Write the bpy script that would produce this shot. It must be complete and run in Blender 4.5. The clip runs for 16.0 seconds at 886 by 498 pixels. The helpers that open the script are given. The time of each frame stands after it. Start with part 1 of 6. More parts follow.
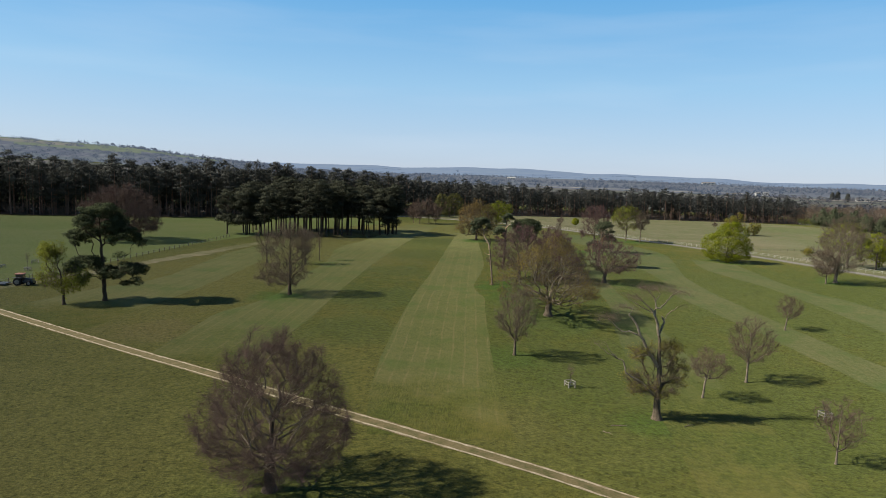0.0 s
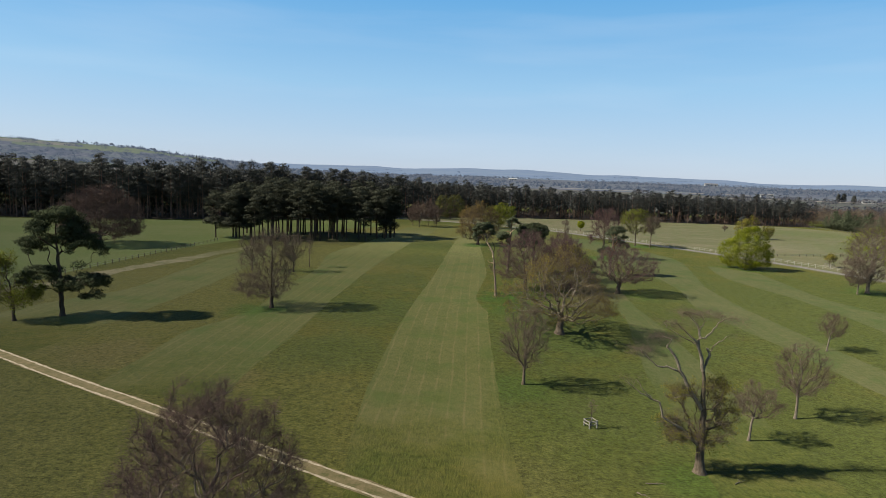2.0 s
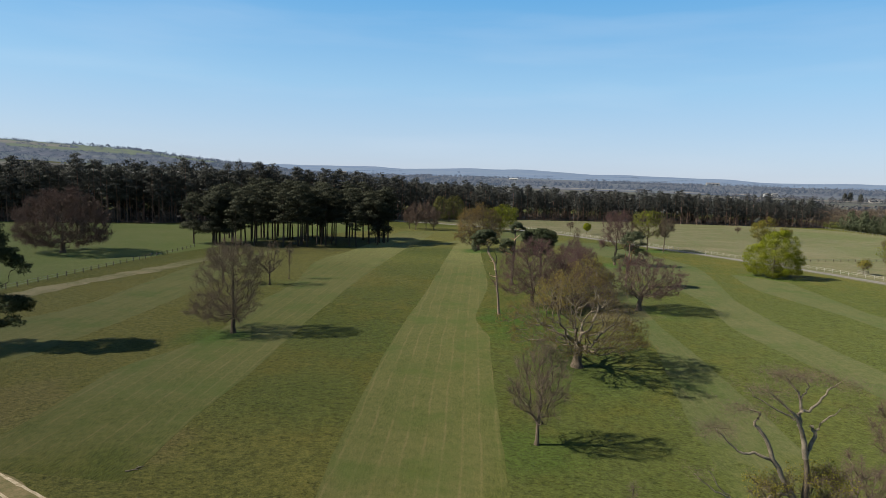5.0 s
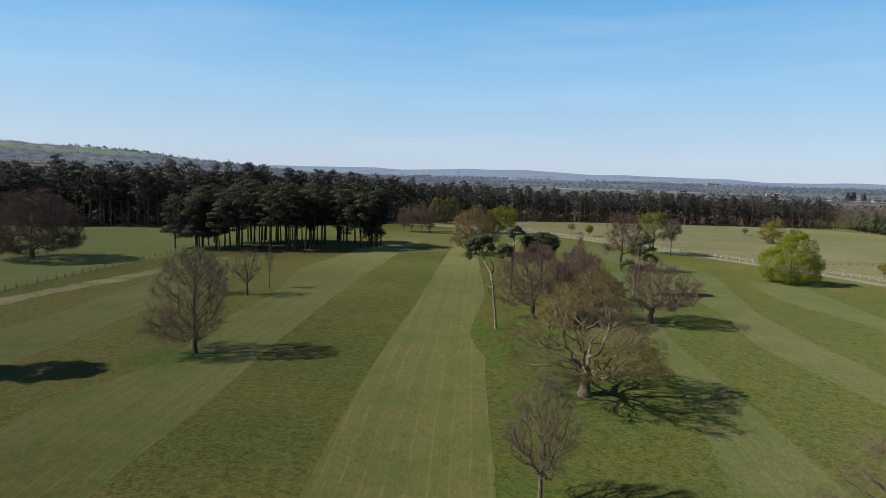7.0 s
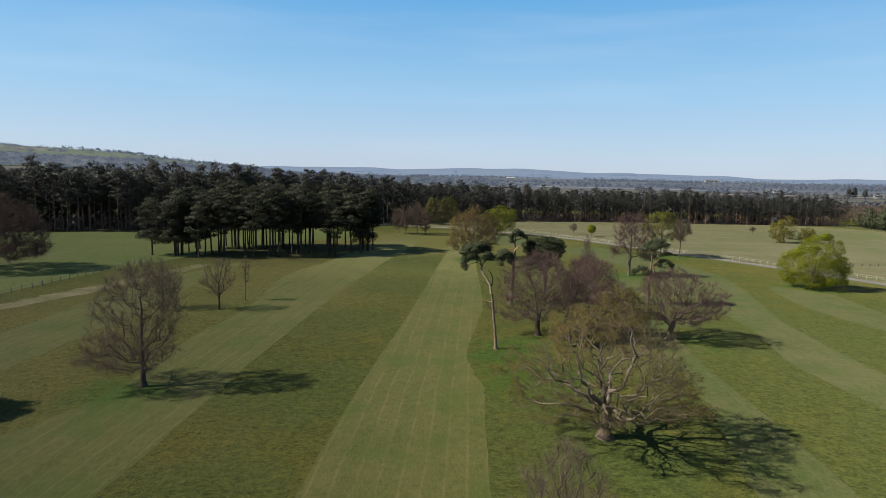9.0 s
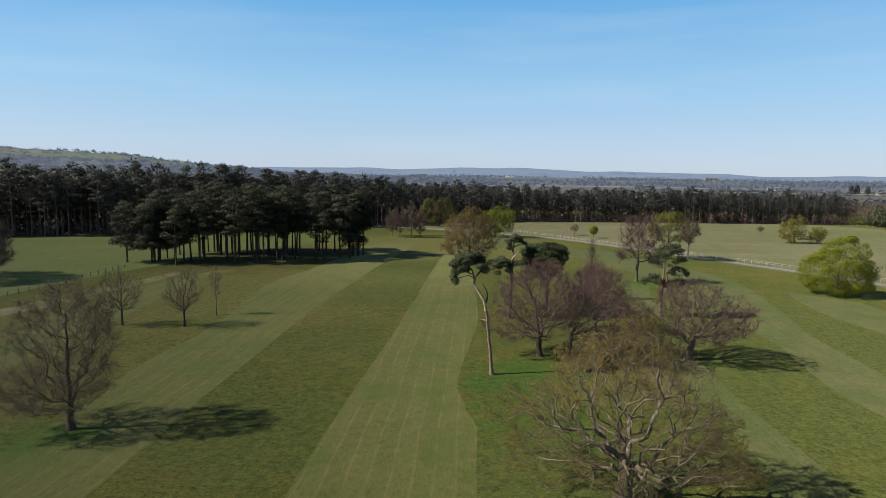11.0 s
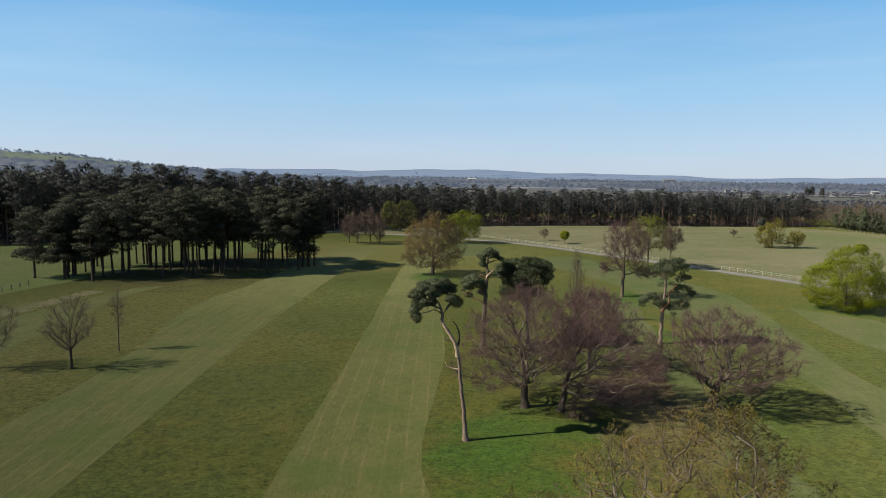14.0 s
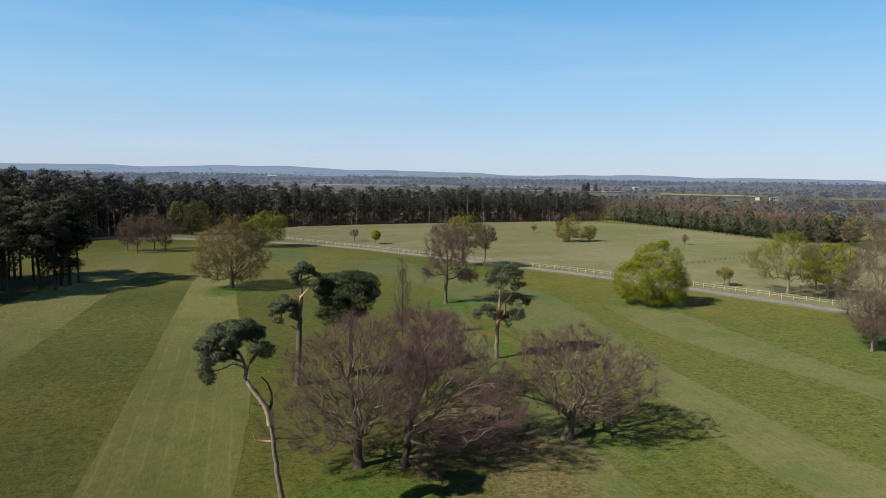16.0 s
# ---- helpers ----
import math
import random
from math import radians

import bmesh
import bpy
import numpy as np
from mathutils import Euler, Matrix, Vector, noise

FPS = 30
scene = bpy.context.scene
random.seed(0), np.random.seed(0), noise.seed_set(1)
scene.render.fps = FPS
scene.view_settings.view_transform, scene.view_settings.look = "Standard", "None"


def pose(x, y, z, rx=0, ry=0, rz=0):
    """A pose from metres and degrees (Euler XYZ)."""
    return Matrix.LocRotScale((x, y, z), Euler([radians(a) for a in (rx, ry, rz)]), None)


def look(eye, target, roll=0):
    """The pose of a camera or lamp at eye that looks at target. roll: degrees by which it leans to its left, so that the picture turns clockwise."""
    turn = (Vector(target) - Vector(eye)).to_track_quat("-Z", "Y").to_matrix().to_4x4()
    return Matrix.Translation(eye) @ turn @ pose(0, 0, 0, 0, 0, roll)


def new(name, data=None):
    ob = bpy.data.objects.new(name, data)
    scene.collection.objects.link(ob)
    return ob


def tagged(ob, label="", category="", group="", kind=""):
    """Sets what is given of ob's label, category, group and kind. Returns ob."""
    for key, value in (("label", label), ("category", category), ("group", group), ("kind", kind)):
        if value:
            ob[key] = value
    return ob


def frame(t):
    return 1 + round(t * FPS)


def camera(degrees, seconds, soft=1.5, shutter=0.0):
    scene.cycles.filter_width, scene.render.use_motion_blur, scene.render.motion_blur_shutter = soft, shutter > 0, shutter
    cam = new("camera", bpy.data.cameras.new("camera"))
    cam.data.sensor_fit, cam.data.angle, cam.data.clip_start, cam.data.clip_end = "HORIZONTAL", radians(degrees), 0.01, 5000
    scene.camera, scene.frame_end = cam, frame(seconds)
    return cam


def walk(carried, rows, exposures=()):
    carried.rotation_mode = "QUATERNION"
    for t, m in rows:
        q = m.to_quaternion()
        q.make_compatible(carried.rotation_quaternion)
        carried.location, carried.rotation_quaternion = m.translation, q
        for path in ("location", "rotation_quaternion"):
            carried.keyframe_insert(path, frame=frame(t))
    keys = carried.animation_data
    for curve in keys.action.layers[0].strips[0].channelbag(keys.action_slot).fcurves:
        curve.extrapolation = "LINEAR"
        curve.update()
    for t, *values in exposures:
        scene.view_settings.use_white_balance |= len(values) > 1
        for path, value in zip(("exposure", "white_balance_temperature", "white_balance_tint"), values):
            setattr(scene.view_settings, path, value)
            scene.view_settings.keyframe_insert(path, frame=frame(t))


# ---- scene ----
# camera and its flight
EXPO = 0.71
cam = camera(70.6, 16.0, soft=0.55)
PATH = [
    (0, (2.320, -0.844, 25.838), (2.279, 1.143, 25.611), 2.0),
    (0.5, (2.241, 2.392, 25.727), (2.201, 4.378, 25.502), 2.1),
    (1, (2.327, 5.812, 25.762), (2.285, 7.799, 25.538), 2.1),
    (1.5, (2.402, 9.035, 25.829), (2.359, 11.022, 25.604), 2.1),
    (2, (2.436, 12.442, 25.814), (2.391, 14.429, 25.590), 2.1),
    (2.5, (2.475, 15.677, 25.694), (2.431, 17.664, 25.471), 2.1),
    (3, (2.478, 19.016, 25.769), (2.435, 21.003, 25.545), 2.1),
    (3.5, (2.670, 22.063, 25.776), (2.626, 24.050, 25.553), 2.1),
    (4, (2.800, 25.178, 25.813), (2.755, 27.165, 25.590), 2.0),
    (6.5, (3.998, 40.238, 25.943), (3.951, 42.225, 25.719), 1.8),
    (7, (4.353, 43.121, 25.826), (4.307, 45.108, 25.605), 1.7),
    (7.5, (4.421, 46.255, 25.915), (4.378, 48.243, 25.692), 1.6),
    (8, (4.595, 49.571, 25.981), (4.554, 51.558, 25.758), 1.5),
    (8.5, (4.712, 52.837, 25.956), (4.672, 54.824, 25.732), 1.4),
    (9, (4.924, 56.409, 25.900), (4.884, 58.396, 25.677), 1.2),
    (11.5, (6.391, 71.681, 26.065), (6.353, 73.668, 25.841), 0.8),
    (12, (6.374, 74.841, 25.999), (6.336, 76.828, 25.777), 0.8),
    (12.5, (6.339, 78.052, 25.975), (6.303, 80.039, 25.753), 0.8),
    (13, (6.305, 81.723, 25.986), (6.270, 83.711, 25.765), 0.8),
    (13.5, (6.456, 85.387, 25.995), (6.449, 87.375, 25.777), 0.8),
    (14, (6.427, 89.268, 26.074), (6.508, 91.254, 25.857), 0.8),
    (14.5, (6.205, 92.862, 26.269), (6.379, 94.842, 26.050), 0.9),
    (15, (6.489, 97.171, 26.234), (6.782, 99.138, 26.017), 0.8),
    (15.5, (6.604, 100.728, 26.300), (7.069, 102.661, 26.082), 0.9),
    (16, (7.057, 104.347, 26.456), (7.742, 106.214, 26.237), 0.8),
]
walk(cam, [(t, look(eye, target, roll)) for t, eye, target, roll in PATH], [(0.0, EXPO), (16.0, EXPO)])

# ---- light: sun in a clear hazy sky ----
SUN_EL, SUN_AZ = 39.0, 10.0  # the shadows run along +x, turned a little to +y
world = bpy.data.worlds.new("sky")
scene.world = world
world.use_nodes = True
wt = world.node_tree
wt.nodes.clear()
sky = wt.nodes.new("ShaderNodeTexSky")
sky.sky_type, sky.sun_disc = "NISHITA", False
sky.sun_elevation, sky.sun_rotation = radians(SUN_EL), radians(270 - SUN_AZ)
sky.air_density, sky.dust_density, sky.ozone_density, sky.altitude = 1.0, 0.15, 3.0, 50
w_bg = wt.nodes.new("ShaderNodeBackground")
w_bg.inputs[1].default_value = 0.092
w_out = wt.nodes.new("ShaderNodeOutputWorld")
# thin cirrus veils
w_tc = wt.nodes.new("ShaderNodeTexCoord")
w_map = wt.nodes.new("ShaderNodeMapping")
w_map.inputs["Rotation"].default_value = (0.0, radians(-14), 0.0)
w_map.inputs["Scale"].default_value = (1.6, 1.0, 13.0)
w_noise = wt.nodes.new("ShaderNodeTexNoise")
w_noise.inputs["Scale"].default_value, w_noise.inputs["Detail"].default_value = 1.7, 4.0
w_ramp = wt.nodes.new("ShaderNodeMapRange")
w_ramp.inputs["From Min"].default_value, w_ramp.inputs["From Max"].default_value = 0.52, 0.8
w_ramp.inputs["To Max"].default_value = 0.14
w_mix = wt.nodes.new("ShaderNodeMix")
w_mix.data_type = "RGBA"
w_mix.inputs[7].default_value = (4.6, 5.2, 6.0, 1)
# clear blue above, paling into haze at the horizon
w_sep = wt.nodes.new("ShaderNodeSeparateXYZ")
w_grad = wt.nodes.new("ShaderNodeValToRGB")
stops = ((0.0, (0.55, 0.66, 0.87)), (0.05, (0.53, 0.705, 0.94)), (0.14, (0.38, 0.69, 1.0)), (0.27, (0.15, 0.51, 0.95)), (0.40, (0.07, 0.22, 0.48)), (0.6, (0.025, 0.06, 0.13)), (1.0, (0.02, 0.04, 0.09)))
while len(w_grad.color_ramp.elements) < len(stops):
    w_grad.color_ramp.elements.new(0.5)
for el, (at_z, c) in zip(w_grad.color_ramp.elements, stops):
    el.position, el.color = at_z, (*c, 1)
w_gain = wt.nodes.new("ShaderNodeVectorMath")
w_gain.operation = "SCALE"
w_gain.inputs["Scale"].default_value = 5.55
w_sky = wt.nodes.new("ShaderNodeMix")
w_sky.data_type = "RGBA"
w_sky.inputs[0].default_value = 0.82
wt.links.new(w_tc.outputs["Generated"], w_sep.inputs[0])
wt.links.new(w_sep.outputs["Z"], w_grad.inputs[0])
wt.links.new(w_grad.outputs[0], w_gain.inputs[0])
wt.links.new(sky.outputs[0], w_sky.inputs[6])
wt.links.new(w_gain.outputs[0], w_sky.inputs[7])
wt.links.new(w_tc.outputs["Generated"], w_map.inputs[0])
wt.links.new(w_map.outputs[0], w_noise.inputs["Vector"])
wt.links.new(w_noise.outputs[0], w_ramp.inputs[0])
wt.links.new(w_ramp.outputs[0], w_mix.inputs[0])
wt.links.new(w_sky.outputs[2], w_mix.inputs[6])
wt.links.new(w_mix.outputs[2], w_bg.inputs[0])
wt.links.new(w_bg.outputs[0], w_out.inputs[0])

sun_data = bpy.data.lights.new("sun", "SUN")
sun_data.energy, sun_data.angle, sun_data.color = 5.0, radians(0.55), (1.0, 0.93, 0.80)
sun = new("sun", sun_data)
ce = math.cos(radians(SUN_EL))
sun_way = Vector((ce * math.cos(radians(SUN_AZ)), ce * math.sin(radians(SUN_AZ)), -math.sin(radians(SUN_EL))))
sun.matrix_world = Matrix.Translation((-60, 0, 80)) @ sun_way.to_track_quat("-Z", "Y").to_matrix().to_4x4()

# ---- materials ----


class Nodes:
    """A node material under construction."""

    def __init__(self, name):
        self.m = bpy.data.materials.new(name)
        self.m.use_nodes = True
        self.t = self.m.node_tree
        self.b = self.t.nodes["Principled BSDF"]
        self.out = self.t.nodes["Material Output"]

    def n(self, kind, **props):
        node = self.t.nodes.new(kind)
        for k, v in props.items():
            if k == "data_type":
                node.data_type = v
            elif k == "operation":
                node.operation = v
            elif k == "blend_type":
                node.blend_type = v
            elif k == "feature":
                node.feature = v
        return node

    def put(self, a, b):
        self.t.links.new(a, b)

    def pos(self):
        return self.n("ShaderNodeNewGeometry").outputs["Position"]

    def obj(self):
        return self.n("ShaderNodeTexCoord").outputs["Object"]

    def noise(self, vec, scale, detail=4.0, rough=0.55, stretch=None):
        if stretch:
            mp = self.n("ShaderNodeMapping")
            mp.inputs["Scale"].default_value = stretch
            self.put(vec, mp.inputs[0])
            vec = mp.outputs[0]
        t = self.n("ShaderNodeTexNoise")
        t.inputs["Scale"].default_value, t.inputs["Detail"].default_value = scale, detail
        t.inputs["Roughness"].default_value = rough
        self.put(vec, t.inputs["Vector"])
        return t.outputs[0]

    def rng(self, v, a, b, c=0.0, d=1.0):
        r = self.n("ShaderNodeMapRange")
        for key, val in (("From Min", a), ("From Max", b), ("To Min", c), ("To Max", d)):
            r.inputs[key].default_value = val
        self.put(v, r.inputs[0])
        return r.outputs[0]

    def math(self, op, a, b):
        m = self.n("ShaderNodeMath", operation=op)
        for i, v in enumerate((a, b)):
            if isinstance(v, (int, float)):
                m.inputs[i].default_value = v
            else:
                self.put(v, m.inputs[i])
        return m.outputs[0]

    def mix(self, f, a, b, blend="MIX"):
        m = self.n("ShaderNodeMix", data_type="RGBA", blend_type=blend)
        for i, v in ((0, f), (6, a), (7, b)):
            if isinstance(v, (int, float)):
                m.inputs[i].default_value = v
            elif isinstance(v, tuple):
                m.inputs[i].default_value = (*v, 1)
            else:
                self.put(v, m.inputs[i])
        return m.outputs[2]

    def bump(self, h, dist, strength=1.0):
        b = self.n("ShaderNodeBump")
        b.inputs["Strength"].default_value = strength
        if isinstance(dist, (int, float)):
            b.inputs["Distance"].default_value = dist
        else:
            self.put(dist, b.inputs["Distance"])
        self.put(h, b.inputs["Height"])
        self.put(b.outputs[0], self.b.inputs["Normal"])

    def finish(self, col, rough=0.9, spec=0.2, metal=0.0):
        if isinstance(col, tuple):
            self.b.inputs["Base Color"].default_value = (*col, 1)
        else:
            self.put(col, self.b.inputs["Base Color"])
        self.b.inputs["Roughness"].default_value = rough
        self.b.inputs["Specular IOR Level"].default_value = spec
        self.b.inputs["Metallic"].default_value = metal
        return self.m


ROUGH_TONES = (0.0244, 0.0350, 0.0043), (0.0845, 0.0924, 0.0146), (0.1153, 0.0957, 0.0222)


def grass(name, dark, light, dry, dry_share=0.35, tuft=0.10, passes=0.0, patches=(), streak=(0.8, 1.25, 1.0), band=None, ends=(), coarse=0.34, flecks=0.25):
    """Turf of tufts in three tones; patches are places of another tint, ends are where a mown strip peters out into rough."""
    k = Nodes(name)
    p = k.pos()
    big = k.noise(p, 0.022, 5, 0.55, band)
    mid = k.noise(p, 0.17, 5, 0.6)
    clump = k.noise(p, 1.1, 3, 0.6)
    fine = k.noise(p, 3.0, 4, 0.75, streak)
    hair = k.noise(p, 8.0, 3, 0.7)
    fleck = k.math("MULTIPLY", k.rng(k.noise(p, 1.7, 4, 0.65), 0.54, 0.66), k.rng(mid, 0.36, 0.62, 0.35, 1.0))
    dryness = k.rng(k.math("ADD", k.math("MULTIPLY", big, 0.5), k.math("ADD", k.math("MULTIPLY", mid, 0.35), k.math("MULTIPLY", clump, 0.15))), 0.44, 0.60)
    tone = k.rng(k.math("ADD", k.math("MULTIPLY", clump, coarse), k.math("MULTIPLY", fine, 1.0 - coarse)), 0.38, 0.62)

    def turf(a, b, c, share):
        return k.mix(k.math("MULTIPLY", dryness, share), k.mix(tone, a, b), c)

    col = turf(dark, light, dry, dry_share)
    if passes:  # the mower's passes, alternately laid over, with a line between
        sx = k.n("ShaderNodeSeparateXYZ")
        k.put(p, sx.inputs[0])
        bend = k.math("MULTIPLY", k.math("MULTIPLY", sx.outputs[1], sx.outputs[1]), -0.0001)
        wob = k.math("ADD", k.math("ADD", sx.outputs[0], bend), k.math("MULTIPLY", k.noise(p, 0.06, 2), 0.9))
        lay = k.math("SINE", k.math("MULTIPLY", wob, math.pi / 1.9), 0.0)
        col = k.mix(k.rng(lay, -0.7, 0.7, 0.0, passes * 0.5), col, (dry[0] * 1.12, dry[1] * 1.1, dry[2] * 1.1))
        gap = k.math("ABSOLUTE", lay, 0.0)
        seam = k.math("MULTIPLY", k.rng(gap, 0.0, 0.34, 1.0, 0.0), k.rng(mid, 0.38, 0.6, 0.15, 1.0))
        col = k.mix(k.math("MULTIPLY", seam, min(1.0, passes * 2.6)), col, (dry[0] * 1.25, dry[1] * 1.15, dry[2] * 1.25))
        green = k.rng(k.noise(p, 0.11, 4, 0.6), 0.5, 0.66, 0.0, 0.55)
        col = k.mix(green, col, (dark[0] * 0.95, dark[1] * 1.22, dark[2] * 0.9))
    for x, y, r, tint, amount in patches:
        v = k.n("ShaderNodeVectorMath", operation="DISTANCE")
        k.put(p, v.inputs[0])
        v.inputs[1].default_value = (x, y, 0)
        d = k.math("ADD", v.outputs["Value"], k.math("MULTIPLY", k.math("SUBTRACT", mid, 0.5), r * 1.8))
        edge = k.rng(d, r * 0.5, r * 1.15, amount, 0.0)
        own = k.mix(tone, tuple(c * 0.55 for c in tint), tuple(c * 1.4 for c in tint))
        col = k.mix(k.math("MULTIPLY", edge, k.rng(fine, 0.3, 0.6, 0.6, 1.0)), col, own)
    depth = tuft
    for x, y, r, amount in ends:
        v = k.n("ShaderNodeVectorMath", operation="DISTANCE")
        k.put(p, v.inputs[0])
        v.inputs[1].default_value = (x, y, 0)
        d = k.math("ADD", v.outputs["Value"], k.math("MULTIPLY", k.math("SUBTRACT", mid, 0.5), r * 1.2))
        fade = k.rng(d, r * 0.6, r * 1.15, amount, 0.0)
        col = k.mix(fade, col, turf(*ROUGH_TONES, 0.65))
        depth = k.math("MAXIMUM", k.math("MULTIPLY", fade, 0.16), depth)
    col = k.mix(k.math("MULTIPLY", fleck, flecks), col, tuple(c * 0.55 for c in dark))
    col = k.mix(k.rng(hair, 0.46, 0.64, 0.0, 0.35), col, tuple(c * 0.6 for c in dark))
    k.bump(k.math("ADD", k.math("ADD", k.math("MULTIPLY", clump, 1.2), fine), k.math("MULTIPLY", hair, 0.35)), depth)
    k.b.inputs["Diffuse Roughness"].default_value = 1.0
    k.b.inputs["Sheen Weight"].default_value = 0.016
    k.b.inputs["Sheen Roughness"].default_value = 0.45
    k.b.inputs["Sheen Tint"].default_value = (0.95, 1.0, 0.8, 1)
    return k.finish(col, 0.95, 0.08)


LUSH, LITTER = (0.0406, 0.0784, 0.0098), (0.130, 0.0896, 0.0525)
GREEN = (0.0602, 0.0728, 0.0175)
DEEP = (0.0546, 0.0700, 0.0147)
PATCHES = [
    (36, 74, 36, (0.052, 0.070, 0.013), 0.55), (-20, 44, 9, (0.05, 0.085, 0.012), 0.7), (-30, 58, 12, (0.055, 0.08, 0.014), 0.5), (78, 140, 40, (0.058, 0.076, 0.017), 0.5), (14, 80, 12, (0.05, 0.076, 0.012), 0.5), (8, 66, 7, (0.098, 0.085, 0.032), 0.5),
    # Large pale patches paint in the far rough's brightness at a grazing view.
    (-8, 310, 62, (0.128, 0.122, 0.036), 0.75), (-36, 215, 44, (0.122, 0.112, 0.034), 0.6), (-14, 230, 22, (0.085, 0.105, 0.022), 0.5), (-62, 150, 30, (0.115, 0.105, 0.028), 0.5),
    (85, 150, 75, GREEN, 0.75), (55, 112, 30, GREEN, 0.5), (62, 165, 26, GREEN, 0.4), (40, 230, 40, GREEN, 0.5), (30, 100, 16, (0.0665, 0.0770, 0.0168), 0.4), (48, 72, 40, (0.0630, 0.0721, 0.0175), 0.65), (12, 60, 14, (0.0700, 0.0756, 0.0189), 0.4), (-24, 66, 46, (0.105, 0.0994, 0.0252), 0.6), (-70, 110, 55, (0.106, 0.0994, 0.0266), 0.6), (-50, 190, 42, (0.101, 0.0952, 0.0259), 0.55),
    (-33, 127, 7.5, LUSH, 0.8), (20, 116, 9, LUSH, 0.7), (26, 70, 5, LUSH, 0.6), (17, 150, 8, LUSH, 0.95), (16, 134, 11, LUSH, 0.8), (15, 116, 15, GREEN, 0.8), (17, 92, 14, GREEN, 0.6), (-15, 102, 11, DEEP, 0.6), (-14, 130, 14, DEEP, 0.7), (-12, 165, 14, DEEP, 0.7), (-9, 205, 16, DEEP, 0.7), (-5, 250, 15, DEEP, 0.6), (12, 145, 5, LUSH, 0.8),
    (40, 155, 8, LUSH, 0.5), (34, 152, 8, LITTER, 0.6), (34, 163, 9, LITTER, 0.85), (30, 143, 6, LITTER, 0.3), (-12, 46, 7, LUSH, 0.5),
    (52, 223, 9, LUSH, 0.9), (10, 255, 8, LUSH, 0.95), (-66, 113, 8, LUSH, 0.6), (94, 212, 9, LUSH, 0.6), (46, 190, 8, LUSH, 0.7),
    # The dark brown patch under the island pines is litter plus painted shade.
    (110, 175, 7, LUSH, 0.6), (80, 278, 9, LUSH, 0.8), (-36, 175, 8, LUSH, 0.3), (-58, 268, 34, (0.0420, 0.0350, 0.0140), 0.85), (12, 92, 6, LUSH, 0.5),
    (-26, 88, 5, (0.140, 0.105, 0.0420), 0.5), (-40, 42, 34, (0.115, 0.108, 0.0280), 0.75), (-46, 96, 8, (0.126, 0.0980, 0.0385), 0.5),
]
ROUGH = grass("rough_grass", *ROUGH_TONES, 0.65, 0.16, 0, PATCHES, flecks=0.72)
ENDS = [(-36, 80, 20, 0.35), (-30, 74, 13, 0.8), (-66, 98, 18, 1.0), (-7, 62, 18, 0.7), (32, 56, 36, 0.75), (4, 52, 15, 0.6)]
# First two tints paint grazing-view brightness on far mown grass; the rest is ground colour.
GROVE_AND_FAR_TINTS = [(-18, 262, 52, (0.142, 0.138, 0.052), 0.65), (6, 262, 40, (0.135, 0.132, 0.046), 0.5), (-34, 127, 5.5, LUSH, 0.9), (17, 150, 6, LUSH, 0.9), (10, 255, 8, LUSH, 0.95), (52, 223, 8, LUSH, 0.8), (38, 156, 8, LITTER, 0.4)]
MOWN = grass("mown_grass", (0.0561, 0.0663, 0.0173), (0.0974, 0.1003, 0.0297), (0.1211, 0.1098, 0.0417), 0.45, 0.04, 0.24, GROVE_AND_FAR_TINTS, (1.7, 0.35, 1.0), ends=ENDS, coarse=0.25)
MOWN_SOFT = grass("lightly_mown_grass", (0.0417, 0.0546, 0.0153), (0.0814, 0.0898, 0.0322), (0.1066, 0.0982, 0.0458), 0.4, 0.06, 0.12, GROVE_AND_FAR_TINTS, (1.2, 0.6, 1.0), ends=ENDS, coarse=0.3)
FIELD = grass("field_grass", (0.0590, 0.0807, 0.0182), (0.1028, 0.1246, 0.0349), (0.1331, 0.1302, 0.0565), 0.5, 0.08, coarse=0.45, flecks=0.45)
PASTURE = grass("dry_pasture", (0.0657, 0.0706, 0.0298), (0.1027, 0.1027, 0.0483), (0.1448, 0.1242, 0.0772), 0.8, 0.08, 0.15, ((190, 300, 40, (0.0685, 0.0856, 0.0282), 0.6), (100, 420, 30, (0.1301, 0.1194, 0.0683), 0.6), (220, 400, 35, (0.0719, 0.0890, 0.0289), 0.7), (150, 310, 25, (0.1370, 0.1233, 0.0764), 0.5)), band=(0.4, 1.8, 1.0), flecks=0.4)
DRYSTRIP = grass("dry_grass", (0.0595, 0.0665, 0.0210), (0.140, 0.125, 0.0560), (0.210, 0.178, 0.105), 0.9, 0.1, coarse=0.5)


def plain(name, a, b, scale=3.0, rough=0.8, bump=0.02, spec=0.25, metal=0.0, stretch=None, island=0.0):
    k = Nodes(name)
    v = k.obj()
    n1, n2 = k.noise(v, scale, 5, 0.6, stretch), k.noise(v, scale * 6, 3, 0.6, stretch)
    f = k.math("ADD", k.math("MULTIPLY", n1, 0.65), k.math("MULTIPLY", n2, 0.35))
    col = k.mix(k.rng(f, 0.35, 0.65), a, b)
    if island:
        r = k.n("ShaderNodeNewGeometry").outputs["Random Per Island"]
        col = k.mix(k.rng(r, 0, 1, 0, island), col, tuple(c * 0.45 for c in a))
    if bump:
        k.bump(f, bump)
    return k.finish(col, rough, spec, metal)


